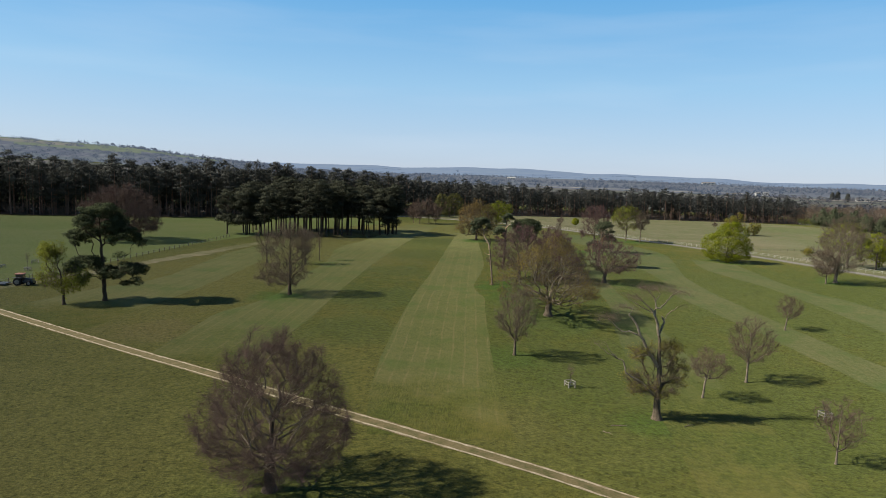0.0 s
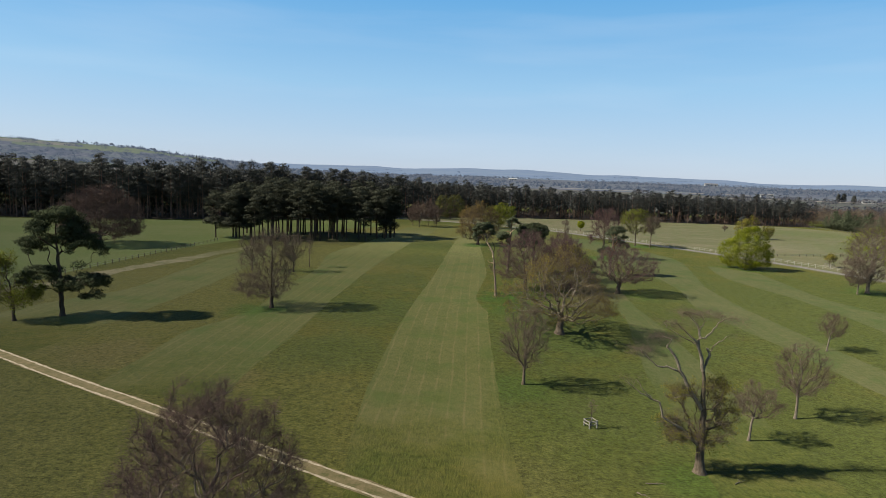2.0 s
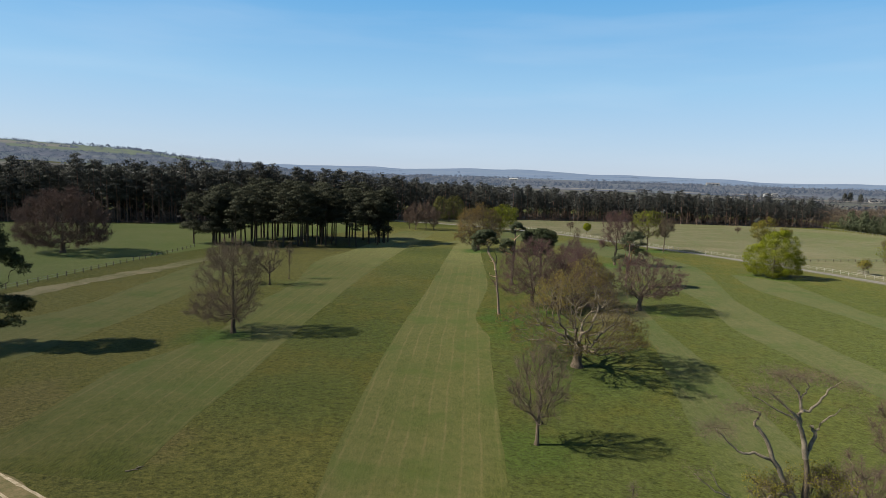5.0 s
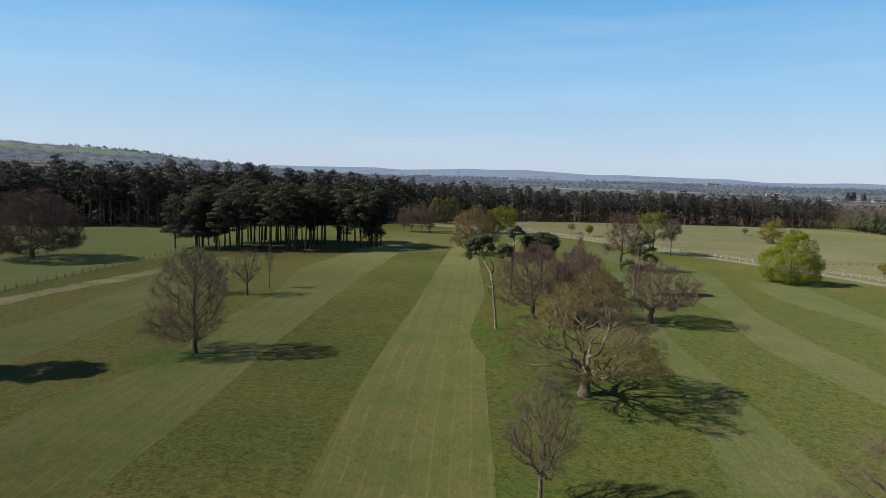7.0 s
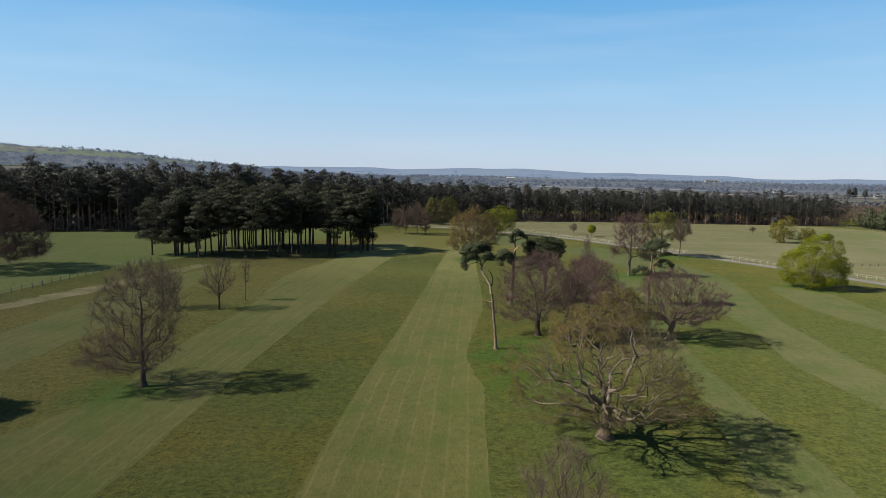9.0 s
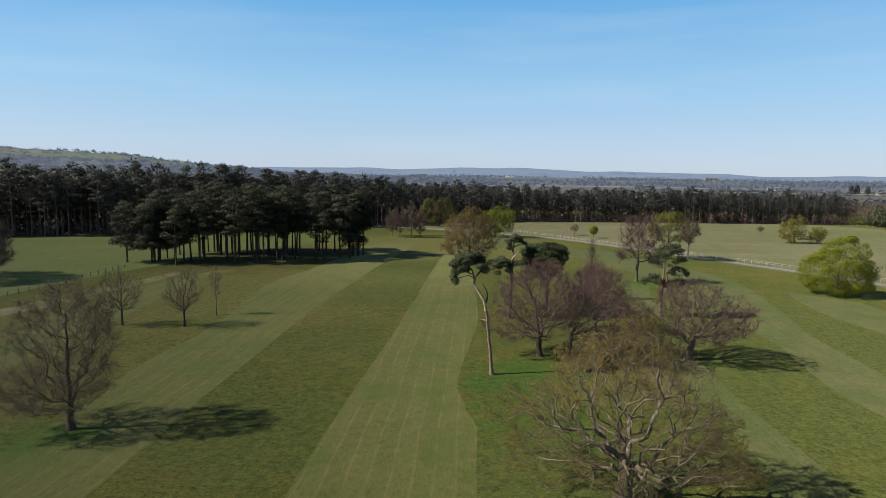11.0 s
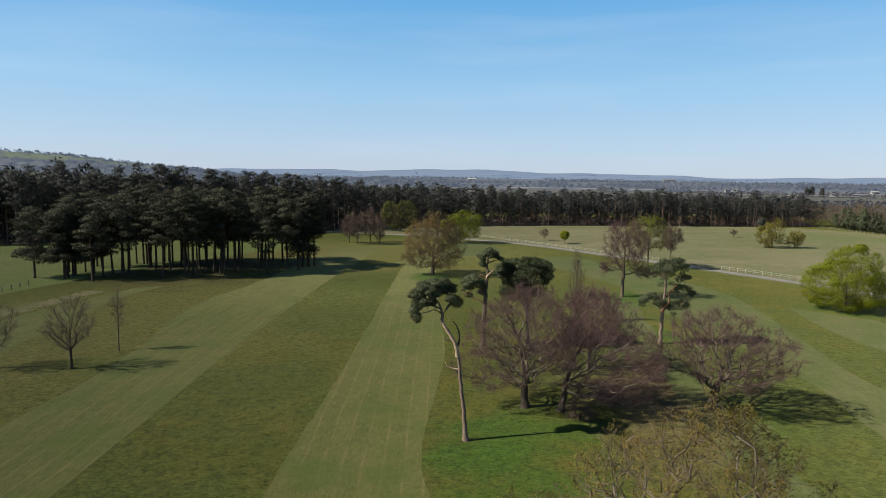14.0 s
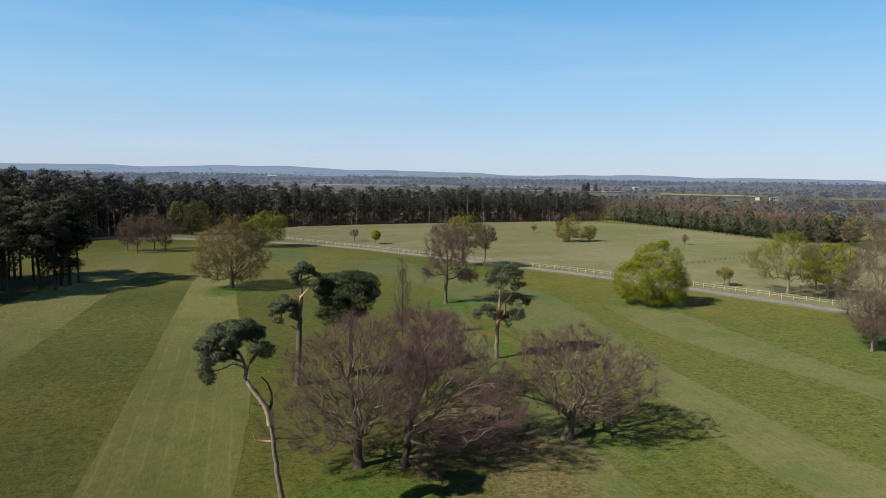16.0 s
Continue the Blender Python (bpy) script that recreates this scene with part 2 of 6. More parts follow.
def leafy(name, a, b, c, through_light=0.3, gloss=0.06):
    """Foliage that lets some light through, each leaf of its own shade."""
    k = Nodes(name)
    r = k.n("ShaderNodeNewGeometry").outputs["Random Per Island"]
    big = k.noise(k.obj(), 0.45, 3)
    col = k.mix(k.rng(r, 0.0, 1.0), a, b)
    col = k.mix(k.rng(big, 0.42, 0.66), col, c)
    own = k.n("ShaderNodeObjectInfo").outputs["Random"]
    col = k.mix(k.rng(own, 0, 1, 0, 0.3), col, tuple(q * 0.6 for q in a))
    k.finish(col, 0.75, gloss)
    tr = k.n("ShaderNodeBsdfTranslucent")
    k.put(col, tr.inputs[0])
    mx = k.n("ShaderNodeMixShader")
    mx.inputs[0].default_value = through_light
    k.put(k.b.outputs[0], mx.inputs[1])
    k.put(tr.outputs[0], mx.inputs[2])
    k.put(mx.outputs[0], k.out.inputs[0])
    return k.m


BARK = plain("grey_brown_bark", (0.0536, 0.0407, 0.0279), (0.1476, 0.1183, 0.0845), 2.2, 0.95, 0.06, 0.1, 0, (3, 3, 0.6))
BARK_PALE = plain("pale_bark", (0.0836, 0.0673, 0.0487), (0.2186, 0.1829, 0.1375), 2.0, 0.9, 0.04, 0.1, 0, (3, 3, 0.6))
BARK_FOREST = plain("shaded_pine_bark", (0.0892, 0.0589, 0.0441), (0.1995, 0.1319, 0.1050), 2.4, 0.95, 0.06, 0.1, 0, (3, 3, 0.7))
BARK_DARK = plain("dark_bark", (0.0315, 0.0238, 0.0182), (0.0840, 0.0665, 0.0490), 2.2, 0.95, 0.06, 0.1, 0, (3, 3, 0.6))
BARK_LEAN = plain("pinkish_pine_bark", (0.105, 0.0735, 0.0560), (0.231, 0.171, 0.133), 2.4, 0.95, 0.05, 0.1, 0, (3, 3, 0.7))
BARK_PINE = plain("pine_bark", (0.0700, 0.0504, 0.0406), (0.189, 0.140, 0.112), 2.4, 0.95, 0.06, 0.1, 0, (3, 3, 0.7))
BARK_RED = plain("orange_pine_bark", (0.168, 0.0805, 0.0420), (0.294, 0.175, 0.105), 2.0, 0.9, 0.03, 0.1)
GREYLIMB = plain("weathered_grey_limb", (0.1331, 0.1054, 0.0726), (0.2662, 0.2238, 0.1693), 2.5, 0.9, 0.03, 0.1)
DEADWOOD = plain("bleached_deadwood", (0.266, 0.168, 0.101), (0.434, 0.329, 0.231), 2.5, 0.85, 0.03, 0.1)
TWIG_PURPLE = plain("purple_brown_twigs", (0.0805, 0.0540, 0.0446), (0.1454, 0.1004, 0.0849), 1.0, 0.9, 0, 0.1, island=0.5)
TWIG_GROVE = plain("dark_brown_twigs", (0.0805, 0.0492, 0.0456), (0.1474, 0.0932, 0.0872), 1.0, 0.9, 0, 0.1, island=0.5)
TWIG_BROWN = plain("brown_twigs", (0.0926, 0.0712, 0.0508), (0.1653, 0.1278, 0.0946), 1.0, 0.9, 0, 0.1, island=0.5)
TWIG_PINK = plain("reddish_twigs", (0.0880, 0.0621, 0.0480), (0.1499, 0.1071, 0.0851), 1.0, 0.9, 0, 0.1, island=0.5)
LEAF_BUD = leafy("bronze_young_leaves", (0.1345, 0.1064, 0.0252), (0.2124, 0.1736, 0.0536), (0.1665, 0.1232, 0.0347), 0.38)
LEAF_BRONZE = leafy("bronze_green_leaves", (0.0676, 0.0718, 0.0231), (0.1176, 0.1130, 0.0424), (0.0882, 0.0898, 0.0308), 0.3)
LEAF_COPPER = leafy("copper_brown_young_leaves", (0.126, 0.0924, 0.0294), (0.203, 0.150, 0.0546), (0.161, 0.112, 0.0385), 0.34)
LEAF_OLIVE = leafy("olive_young_leaves", (0.1490, 0.1456, 0.0245), (0.2430, 0.2229, 0.0490), (0.1960, 0.1568, 0.0385), 0.4)
LEAF_LIME = leafy("lime_green_leaves", (0.1652, 0.1970, 0.0124), (0.2615, 0.2841, 0.0262), (0.1996, 0.2287, 0.0167), 0.42)
LEAF_FRESH = leafy("fresh_green_leaves", (0.112, 0.154, 0.0154), (0.189, 0.238, 0.0315), (0.147, 0.182, 0.0210), 0.42)
NEEDLE = leafy("pine_needles", (0.0430, 0.0552, 0.0285), (0.0974, 0.1142, 0.0632), (0.0664, 0.0806, 0.0427), 0.2, 0.03)
NEEDLE_BLUE = leafy("blue_green_needles", (0.0554, 0.0682, 0.0389), (0.1225, 0.1390, 0.0838), (0.0838, 0.0986, 0.0569), 0.2, 0.03)
# Blue is raised in the forest needles to imitate slight distance haze.
NEEDLE_FAR = leafy("forest_needles_haze_tint", (0.0547, 0.0581, 0.0540), (0.0890, 0.0912, 0.0838), (0.0664, 0.0707, 0.0640), 0.22, 0.03)
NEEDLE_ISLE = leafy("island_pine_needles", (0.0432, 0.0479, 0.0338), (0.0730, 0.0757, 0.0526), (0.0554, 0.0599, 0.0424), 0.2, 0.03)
LEAF_MOSS = leafy("moss_green_leaves", (0.108, 0.126, 0.0175), (0.178, 0.193, 0.0315), (0.140, 0.150, 0.0238), 0.38)
WHITEWOOD = plain("white_painted_wood", (0.238, 0.231, 0.189), (0.350, 0.343, 0.294), 3.0, 0.6, 0.004)
GREYWOOD = plain("weathered_wood", (0.147, 0.136, 0.112), (0.266, 0.248, 0.210), 4.0, 0.9, 0.01, stretch=(1, 1, 5))
POSTWOOD = plain("dark_fence_wood", (0.0630, 0.0525, 0.0420), (0.133, 0.112, 0.0910), 4.0, 0.9, 0.01)
TARMAC = plain("worn_tarmac", (0.133, 0.127, 0.118), (0.210, 0.199, 0.182), 0.3, 0.95, 0.01, 0.04)
RUT = plain("pale_gravel", (0.154, 0.122, 0.0665), (0.392, 0.329, 0.245), 1.6, 0.95, 0.04)
TRACKMID = plain("trodden_grass_and_soil", (0.0595, 0.0595, 0.0168), (0.154, 0.115, 0.0595), 0.9, 0.95, 0.06)
WIRE = plain("galvanised_wire", (0.175, 0.175, 0.175), (0.280, 0.280, 0.280), 5, 0.5, 0, 0.4, 0.8)
TYRE = plain("tyre_rubber", (0.0098, 0.0098, 0.0098), (0.0210, 0.0210, 0.0210), 6, 0.85, 0.01)
STEEL = plain("painted_dark_metal", (0.0210, 0.0245, 0.0315), (0.0420, 0.0455, 0.0525), 3, 0.5, 0.002, 0.5)
REDPAINT = plain("faded_red_paint", (0.245, 0.0840, 0.0490), (0.350, 0.154, 0.0980), 3, 0.5, 0.002, 0.5)
RIM = plain("grey_wheel_rim", (0.0700, 0.0700, 0.0700), (0.126, 0.126, 0.119), 3, 0.5, 0.002, 0.5)
GLASS = Nodes("cab_glass").finish((0.02, 0.025, 0.03), 0.08, 0.8)

# ---- ground shape ----
BUMPS = [(42, 84, -2.4, 26), (20, 122, 0.8, 18), (48, 205, 1.2, 45)]


def rise(x, y):
    """Height of the far country: the plain climbs, with a ridge at its end and a nearer wooded hill on one side."""
    r, a = math.hypot(x, y), math.atan2(x, y)
    if y < 0:
        return 0.012 * max(0.0, r - 900)
    side = min(1.0, max(0.0, (a - 0.2) / 0.75))
    z = (0.0145 - 0.004 * side) * max(0.0, r - 900)
    u = min(1.0, max(0.0, (r - 3500) / 900))
    z += u * u * (3 - 2 * u) * (36 - 30 * side + 8 * math.sin(a * 9 + 1.0) + 5.5 * math.sin(a * 23) + 3 * math.sin(a * 47 + 2) + 1.8 * math.sin(a * 83))
    hill = np.interp(-a, (0.2, 0.27, 0.32, 0.41, 0.47, 0.56, 0.66, 1.0), (0, 16, 28, 44, 58, 65, 72, 84))
    return z + float(hill) * math.exp(-((r - 2000) / 480) ** 2)


def ground(x, y):
    z = sum(a * math.exp(-((x - cx) ** 2 + (y - cy) ** 2) / (2 * s * s)) for cx, cy, a, s in BUMPS)
    return z + (rise(x, y) if abs(x) > 600 or abs(y) > 600 else 0.0)


def mesh_np(name, verts, faces, smooth=False, normals=None):
    """A mesh from arrays of corners and of faces with one number of corners each; normals: those of leaves, turned out of their clump."""
    verts, faces = np.asarray(verts, dtype=np.float32), np.asarray(faces, dtype=np.int32)
    me = bpy.data.meshes.new(name)
    me.vertices.add(len(verts))
    me.vertices.foreach_set("co", verts.ravel())
    me.loops.add(faces.size)
    me.loops.foreach_set("vertex_index", faces.ravel())
    me.polygons.add(len(faces))
    me.polygons.foreach_set("loop_start", np.arange(0, faces.size, faces.shape[1], dtype=np.int32))
    me.polygons.foreach_set("use_smooth", np.full(len(faces), smooth or normals is not None))
    me.update(calc_edges=True)
    me.validate()
    if normals is not None:
        me.normals_split_custom_set_from_vertices(np.asarray(normals, dtype=float).tolist())
    return me


def part(name, me, material, parent=None, label=""):
    """Links a mesh (or a bmesh) as one object under a thing or a part."""
    if isinstance(me, bmesh.types.BMesh):
        bm, me = me, bpy.data.meshes.new(name)
        bm.to_mesh(me)
        bm.free()
    if material and not me.materials:
        me.materials.append(material)
    ob = new(name, me)
    ob.parent = parent
    return tagged(ob, label)


def thing(name, x, y, label, category, group="", turn=0.0, z=None):
    ob = new(name)
    ob.empty_display_size = 0.5
    ob.matrix_world = pose(x, y, ground(x, y) if z is None else z, 0, 0, turn)
    return tagged(ob, label, category, group)


def axis(lo, hi, step, far, ratio=1.22):
    v = list(np.arange(lo, hi + 0.1, step))
    d, a, b = step, lo, hi
    while a > -far:
        d *= ratio
        d = min(d, 130)
        a, b = a - d, b + d
        v = [a] + v + [b]
    return np.array(v)


gx, gy = axis(-130, 200, 5, 4950), axis(-10, 340, 5, 4950)
GV = [(x, y, ground(x, y)) for y in gy for x in gx]
nx = len(gx)
GF = [(j * nx + i, j * nx + i + 1, (j + 1) * nx + i + 1, (j + 1) * nx + i) for j in range(len(gy) - 1) for i in range(nx - 1)]
tagged(part("ground", mesh_np("ground", GV, GF, True), ROUGH), "rough tussocky parkland grass, green with dry patches", "ground", kind="structure")


def along(pts, step):
    """Points at even steps on a polyline, rounded at its corners."""
    p = np.array(pts, dtype=float)
    for _ in range(2):
        q = [p[0]]
        for a, b in zip(p[:-1], p[1:]):
            q += [a * 0.75 + b * 0.25, a * 0.25 + b * 0.75]
        p = np.array(q + [p[-1]])
    d = np.r_[0, np.cumsum(np.linalg.norm(np.diff(p, axis=0), axis=1))]
    t = np.linspace(0, d[-1], max(2, int(d[-1] / step) + 1))
    return np.c_[np.interp(t, d, p[:, 0]), np.interp(t, d, p[:, 1])]


def drape(name, left, right, material, lift, label, category="grass", step=2.5, ragged=0.0):
    """A sheet on the ground between two lines."""
    a = along(left, step)
    n = len(a)
    b = along(right, 0.5)
    b = b[np.linspace(0, len(b) - 1, n).astype(int)]
    rs = np.random.RandomState(len(name) + n)
    across = max(2, int(np.linalg.norm(a - b, axis=1).max() / 3.5) + 1)
    if ragged:
        a, b = a + rs.normal(0, ragged, a.shape), b + rs.normal(0, ragged, b.shape)
    vs, fs = [], []
    for i in range(n):
        for j in range(across + 1):
            q = a[i] + (b[i] - a[i]) * j / across
            vs.append((q[0], q[1], ground(q[0], q[1]) + lift))
    w = across + 1
    for i in range(n - 1):
        for j in range(across):
            fs.append((i * w + j, i * w + j + 1, (i + 1) * w + j + 1, (i + 1) * w + j))
    ob = part(name, mesh_np(name, vs, fs, True), material)
    return tagged(ob, label, category, kind="structure")


def offset(line, d):
    p = along(line, 3.0)
    t = np.gradient(p, axis=0)
    t /= np.linalg.norm(t, axis=1)[:, None]
    return p + np.c_[-t[:, 1], t[:, 0]] * d


# fields beyond the park's rough
ROAD = [(-40, 402), (-10, 394), (14, 380), (31, 367), (46, 357), (60, 339), (72, 318), (93, 280), (109, 249), (118, 229), (125, 212), (131, 197), (146, 160), (170, 100), (200, 20)]
FENCE = [(30, 386), (33, 384), (47, 363), (61, 341), (75, 318), (94, 285), (106, 264), (113, 250), (121, 234), (127, 221), (134, 205), (146, 176)]
drape("pasture", offset(ROAD, -4.0), [(-20, 470), (60, 470), (150, 480), (250, 470), (262, 400), (256, 340), (270, 300), (280, 200), (300, 100), (330, 20)], PASTURE, 0.012, "pale dry pasture beyond the drive", "field", 6)
drape("meadow", [(-93, 40), (-92, 120), (-91, 168), (-88, 222), (-60, 300), (-30, 340)], [(-330, 20), (-330, 120), (-330, 200), (-280, 280), (-120, 330), (-60, 372)], FIELD, 0.012, "even green meadow behind a wire fence", "field", 6)
# mown strips
drape("mown_strip", [(-6, 60), (-7.6, 72), (-8, 86), (-8, 99), (-6, 141), (-3, 176), (2, 282), (5, 300)], [(9.2, 61), (9.0, 66), (8.6, 74), (8.3, 100), (8.5, 126), (9, 131), (7, 140), (7, 149), (10, 172), (11, 184), (11, 249), (13, 300)], MOWN, 0.016, "close-mown strip of pale green grass with mower lines", ragged=0.06)
drape("mown_strip", [(-40, 82), (-40, 98), (-41, 110), (-36, 121), (-35, 134), (-37, 153), (-35, 168), (-36, 188), (-38.5, 205), (-39, 221), (-35, 236), (-33, 250), (-29, 290), (-24, 334)], [(-24, 80), (-24, 97), (-23, 113), (-23, 141), (-21.5, 176), (-20, 201), (-16, 255), (-12, 285), (-7.5, 336)], MOWN, 0.016, "close-mown strip of pale green grass with mower lines", ragged=0.08)
drape("mown_strip", [(-78, 104), (-74, 128), (-66, 141), (-68, 170), (-69, 201), (-60, 236)], [(-56, 92), (-54, 123), (-53, 146), (-54, 182), (-58, 225), (-54, 240)], MOWN, 0.016, "close-mown strip of pale green grass with mower lines", ragged=0.1)
drape("mown_strip", [(24, 45), (25, 55), (27, 66), (31, 105), (33, 118), (35, 128), (36, 148), (44, 206), (48, 220)], [(33, 45), (36, 56), (41, 71), (41, 104), (40.5, 128), (40, 150), (49, 206), (54, 220)], MOWN_SOFT, 0.016, "close-mown strip of pale green grass with mower lines", ragged=0.1)
drape("mown_strip", [(63, 60), (62, 100), (53, 142), (55, 154), (58, 168), (56, 192), (54, 211), (58, 240), (40, 300)], [(76, 60), (69, 99), (64, 142), (65, 167), (68, 182), (74, 205), (80, 238), (62, 305)], MOWN_SOFT, 0.016, "close-mown strip of pale green grass with mower lines", ragged=0.1)
drape("mown_strip", [(84, 80), (83, 119), (84, 156), (80, 173), (77, 190), (83, 214)], [(100, 80), (97, 140), (90, 160), (91, 173), (92, 187), (94, 203)], MOWN_SOFT, 0.016, "close-mown strip of pale green grass with mower lines", ragged=0.1)
drape("mown_strip", [(14, 310), (24, 340), (20, 366)], [(34, 300), (40, 330), (32, 356)], MOWN_SOFT, 0.016, "close-mown strip of pale green grass", ragged=0.1)
SWATH = [(-13, 266), (-6, 274), (1, 285), (3.5, 294)]
drape("mown_swath", offset(SWATH, 1.1), offset(SWATH, -1.1), MOWN_SOFT, 0.014, "single narrow swath mown across the rough grass", ragged=0.1)
PALE = [(-98, 110), (-89, 135), (-86, 143), (-82, 165), (-75, 191), (-71, 213), (-66, 234)]
drape("dry_strip", offset(PALE, 2.6), offset(PALE, -2.6), DRYSTRIP, 0.02, "pale strip of dry flattened grass beside a fence", ragged=0.55)

# farm track: two bare ruts with a grassy middle
TRACK = [(-140, 142), (-100, 118.5), (-76.4, 104.1), (-57.4, 92.7), (-42, 83.6), (-28.7, 76.3), (-17.2, 69.4), (-8.5, 64.6), (0.4, 59.9), (8, 55.8), (12.9, 52.9), (16.7, 50.2), (30, 42), (60, 22)]
drape("track", offset(TRACK, 1.05), offset(TRACK, -1.05), TRACKMID, 0.022, "farm track worn into the grass", "track", 1.5, 0.10)
for side in (0.8, -0.8):
    drape("track_rut", offset(TRACK, side + 0.16), offset(TRACK, side - 0.16), RUT, 0.03, "bare pale wheel rut of the farm track", "track", 0.7, 0.04)
drape("road", offset(ROAD, 2.1), offset(ROAD, -2.1), TARMAC, 0.03, "narrow grey tarmac drive across the park", "road", 2.0, 0.04)
EDGE = [(-330, 292), (-260, 298), (-190, 312), (-120, 342), (-60, 388), (-20, 425), (40, 455), (100, 464), (175, 470), (262, 474)]
# Litter brown, darkened further to imitate the shade under the pines.
FLOOR_MAT = plain("litter_with_painted_shade", (0.0238, 0.0175, 0.0112), (0.0525, 0.0364, 0.0238), 0.5, 0.95, 0.1)
drape("forest_floor", EDGE, [(-330, 380), (-190, 420), (-60, 480), (40, 545), (175, 560), (300, 560)], FLOOR_MAT, 0.03, "brown needle litter under the plantation, darkened to imitate shade", "forest floor", 6, 0.5)

# ---- trees ----


def unit(v):
    return v / np.maximum(np.linalg.norm(v, axis=-1, keepdims=True), 1e-9)


def in_lobes(rs, lobes, n, hollow=0.5, ways=False):
    """Points in a set of ellipsoids (dx, dy, z, rx, ry, rz, share), denser towards their skin; with ways, also the way out of each."""
    share = np.array([l[6] for l in lobes], dtype=float)
    pick = rs.choice(len(lobes), n, p=share / share.sum())
    d = unit(rs.normal(size=(n, 3))) * (rs.rand(n, 1) ** hollow)
    lob = np.array([l[:6] for l in lobes])[pick]
    at = lob[:, :3] + d * lob[:, 3:6]
    return (at, unit(d / lob[:, 3:6])) if ways else at


def dome(prof, lump=0.14, hollow=0.42):
    """A crown that follows a profile of (height, half-width, shift), with an uneven skin: a function that gives points in it."""
    z, r, c = np.array(prof, dtype=float).T

    def sample(rs, n):
        ph = rs.rand(8) * 6.28
        zz = np.linspace(z[0], z[-1], 200)
        w = np.interp(zz, z, r) ** 1.6
        q = np.interp(rs.rand(n), np.cumsum(w) / w.sum(), zz)
        a = rs.rand(n) * 6.2832
        skin = 1 + lump * (np.sin(2 * a + ph[0] + q * 0.5) + 0.8 * np.sin(3 * a + ph[1] - q * 0.8) + 0.7 * np.sin(5 * a + ph[2] + q * 1.3) + 0.5 * np.sin(9 * a + ph[3] - q * 2.1))
        rad = np.interp(q, z, r) * skin * rs.rand(n) ** hollow
        return np.c_[np.interp(q, z, c) + rad * np.cos(a), rad * np.sin(a), q + rs.normal(0, 0.25, n)]

    return sample


def clumps(rs, big, k, r, squash=0.78, core=0.35):
    """Leaf clumps on the skin of a crown of a few large forms, with gaps between them, over a sparser inside."""
    p = in_lobes(rs, big, k * 8, 0.03)
    c = np.array([l[:6] for l in big])
    near = (((p[:, None] - c[None, :, :3]) / c[None, :, 3:6]) ** 2).sum(2).min(1)
    p = p[(near > 0.86) & (p[:, 2] > 0.5)][:k]
    q = r * rs.uniform(0.65, 1.35, len(p))
    out = [(*p[i], q[i], q[i], q[i] * squash, q[i] ** 2) for i in range(len(p))]
    total = sum(o[6] for o in out) * core
    share = sum(l[6] for l in big)
    return out + [(l[0], l[1], l[2], l[3] * 0.86, l[4] * 0.86, l[5] * 0.86, total * l[6] / share) for l in big]


def facing(v, f, out, soft=0.7):
    """Turns each leaf outwards; its normal lies between its own and the way out of its clump."""
    g = unit(np.cross(v[f[:, 1]] - v[f[:, 0]], v[f[:, 2]] - v[f[:, 0]]))
    back = (g * out).sum(1) < 0
    f = f.copy()
    f[back] = f[back][:, ::-1]
    g[back] *= -1
    n = unit(out * soft + g * (1 - soft))
    nv = np.zeros_like(v)
    nv[f.ravel()] = np.repeat(n, f.shape[1], 0)
    return v, f, nv


def grow(rs, trunk, lobes, n, clear, bf=0.35, step=0.6, gnarl=0.12, arch=0.12):
    """A branching skeleton: each target joins the place of the tree that costs least in new wood and in way from the root."""
    tr = np.array(trunk, dtype=float)
    d = np.r_[0, np.cumsum(np.linalg.norm(np.diff(tr, axis=0), axis=1))]
    k = max(3, int(d[-1] / step))
    t = np.linspace(0, d[-1], k)
    base = np.c_[[np.interp(t, d, tr[:, i]) for i in range(3)]].T
    base[1:-1] += rs.normal(0, gnarl * 0.25, (k - 2, 3)) * (1, 1, 0)
    cap = k + n * 40
    P, par, plen = np.zeros((cap, 3)), np.full(cap, -1), np.zeros(cap)
    P[:k], par[1:k], plen[:k] = base, np.arange(k - 1), t
    first = int(np.argmax(base[:, 2] >= clear)) if base[-1, 2] > clear else k - 1
    count = k
    S = lobes(rs, n) if callable(lobes) else in_lobes(rs, lobes, n)
    S = S[S[:, 2] > 0.5]
    S = S[np.argsort(np.linalg.norm(S - base[first], axis=1) + rs.rand(len(S)) * 1.0)]
    for s in S:
        dist = np.linalg.norm(P[first:count] - s, axis=1)
        # limbs leave upwards or outwards, seldom downwards
        cost = dist + bf * plen[first:count] + 0.5 * np.maximum(0, P[first:count, 2] - s[2])
        j = first + int(np.argmin(cost))
        dd = dist[j - first]
        if dd < 0.25:
            continue
        m = max(1, int(dd / step))
        if count + m >= cap:
            break
        t0 = P[j] - P[par[j]] if par[j] >= 0 else np.array((0, 0, 1.0))
        t0 = t0 / max(np.linalg.norm(t0), 1e-6)
        way = (s - P[j]) / dd
        ctrl = (P[j] + s) / 2 + (t0 - way) * dd * 0.22 + np.array((0, 0, arch * dd))
        u = (np.arange(1, m + 1) / m)[:, None]
        q = (1 - u) ** 2 * P[j] + 2 * u * (1 - u) * ctrl + u * u * s
        q[:-1] += rs.normal(0, gnarl, (m - 1, 3))
        P[count:count + m] = q
        par[count] = j
        par[count + 1:count + m] = np.arange(count, count + m - 1)
        seg = np.linalg.norm(np.diff(np.vstack([P[j], q]), axis=0), axis=1)
        plen[count:count + m] = plen[j] + np.cumsum(seg)
        count += m
    return P[:count], par[:count], k


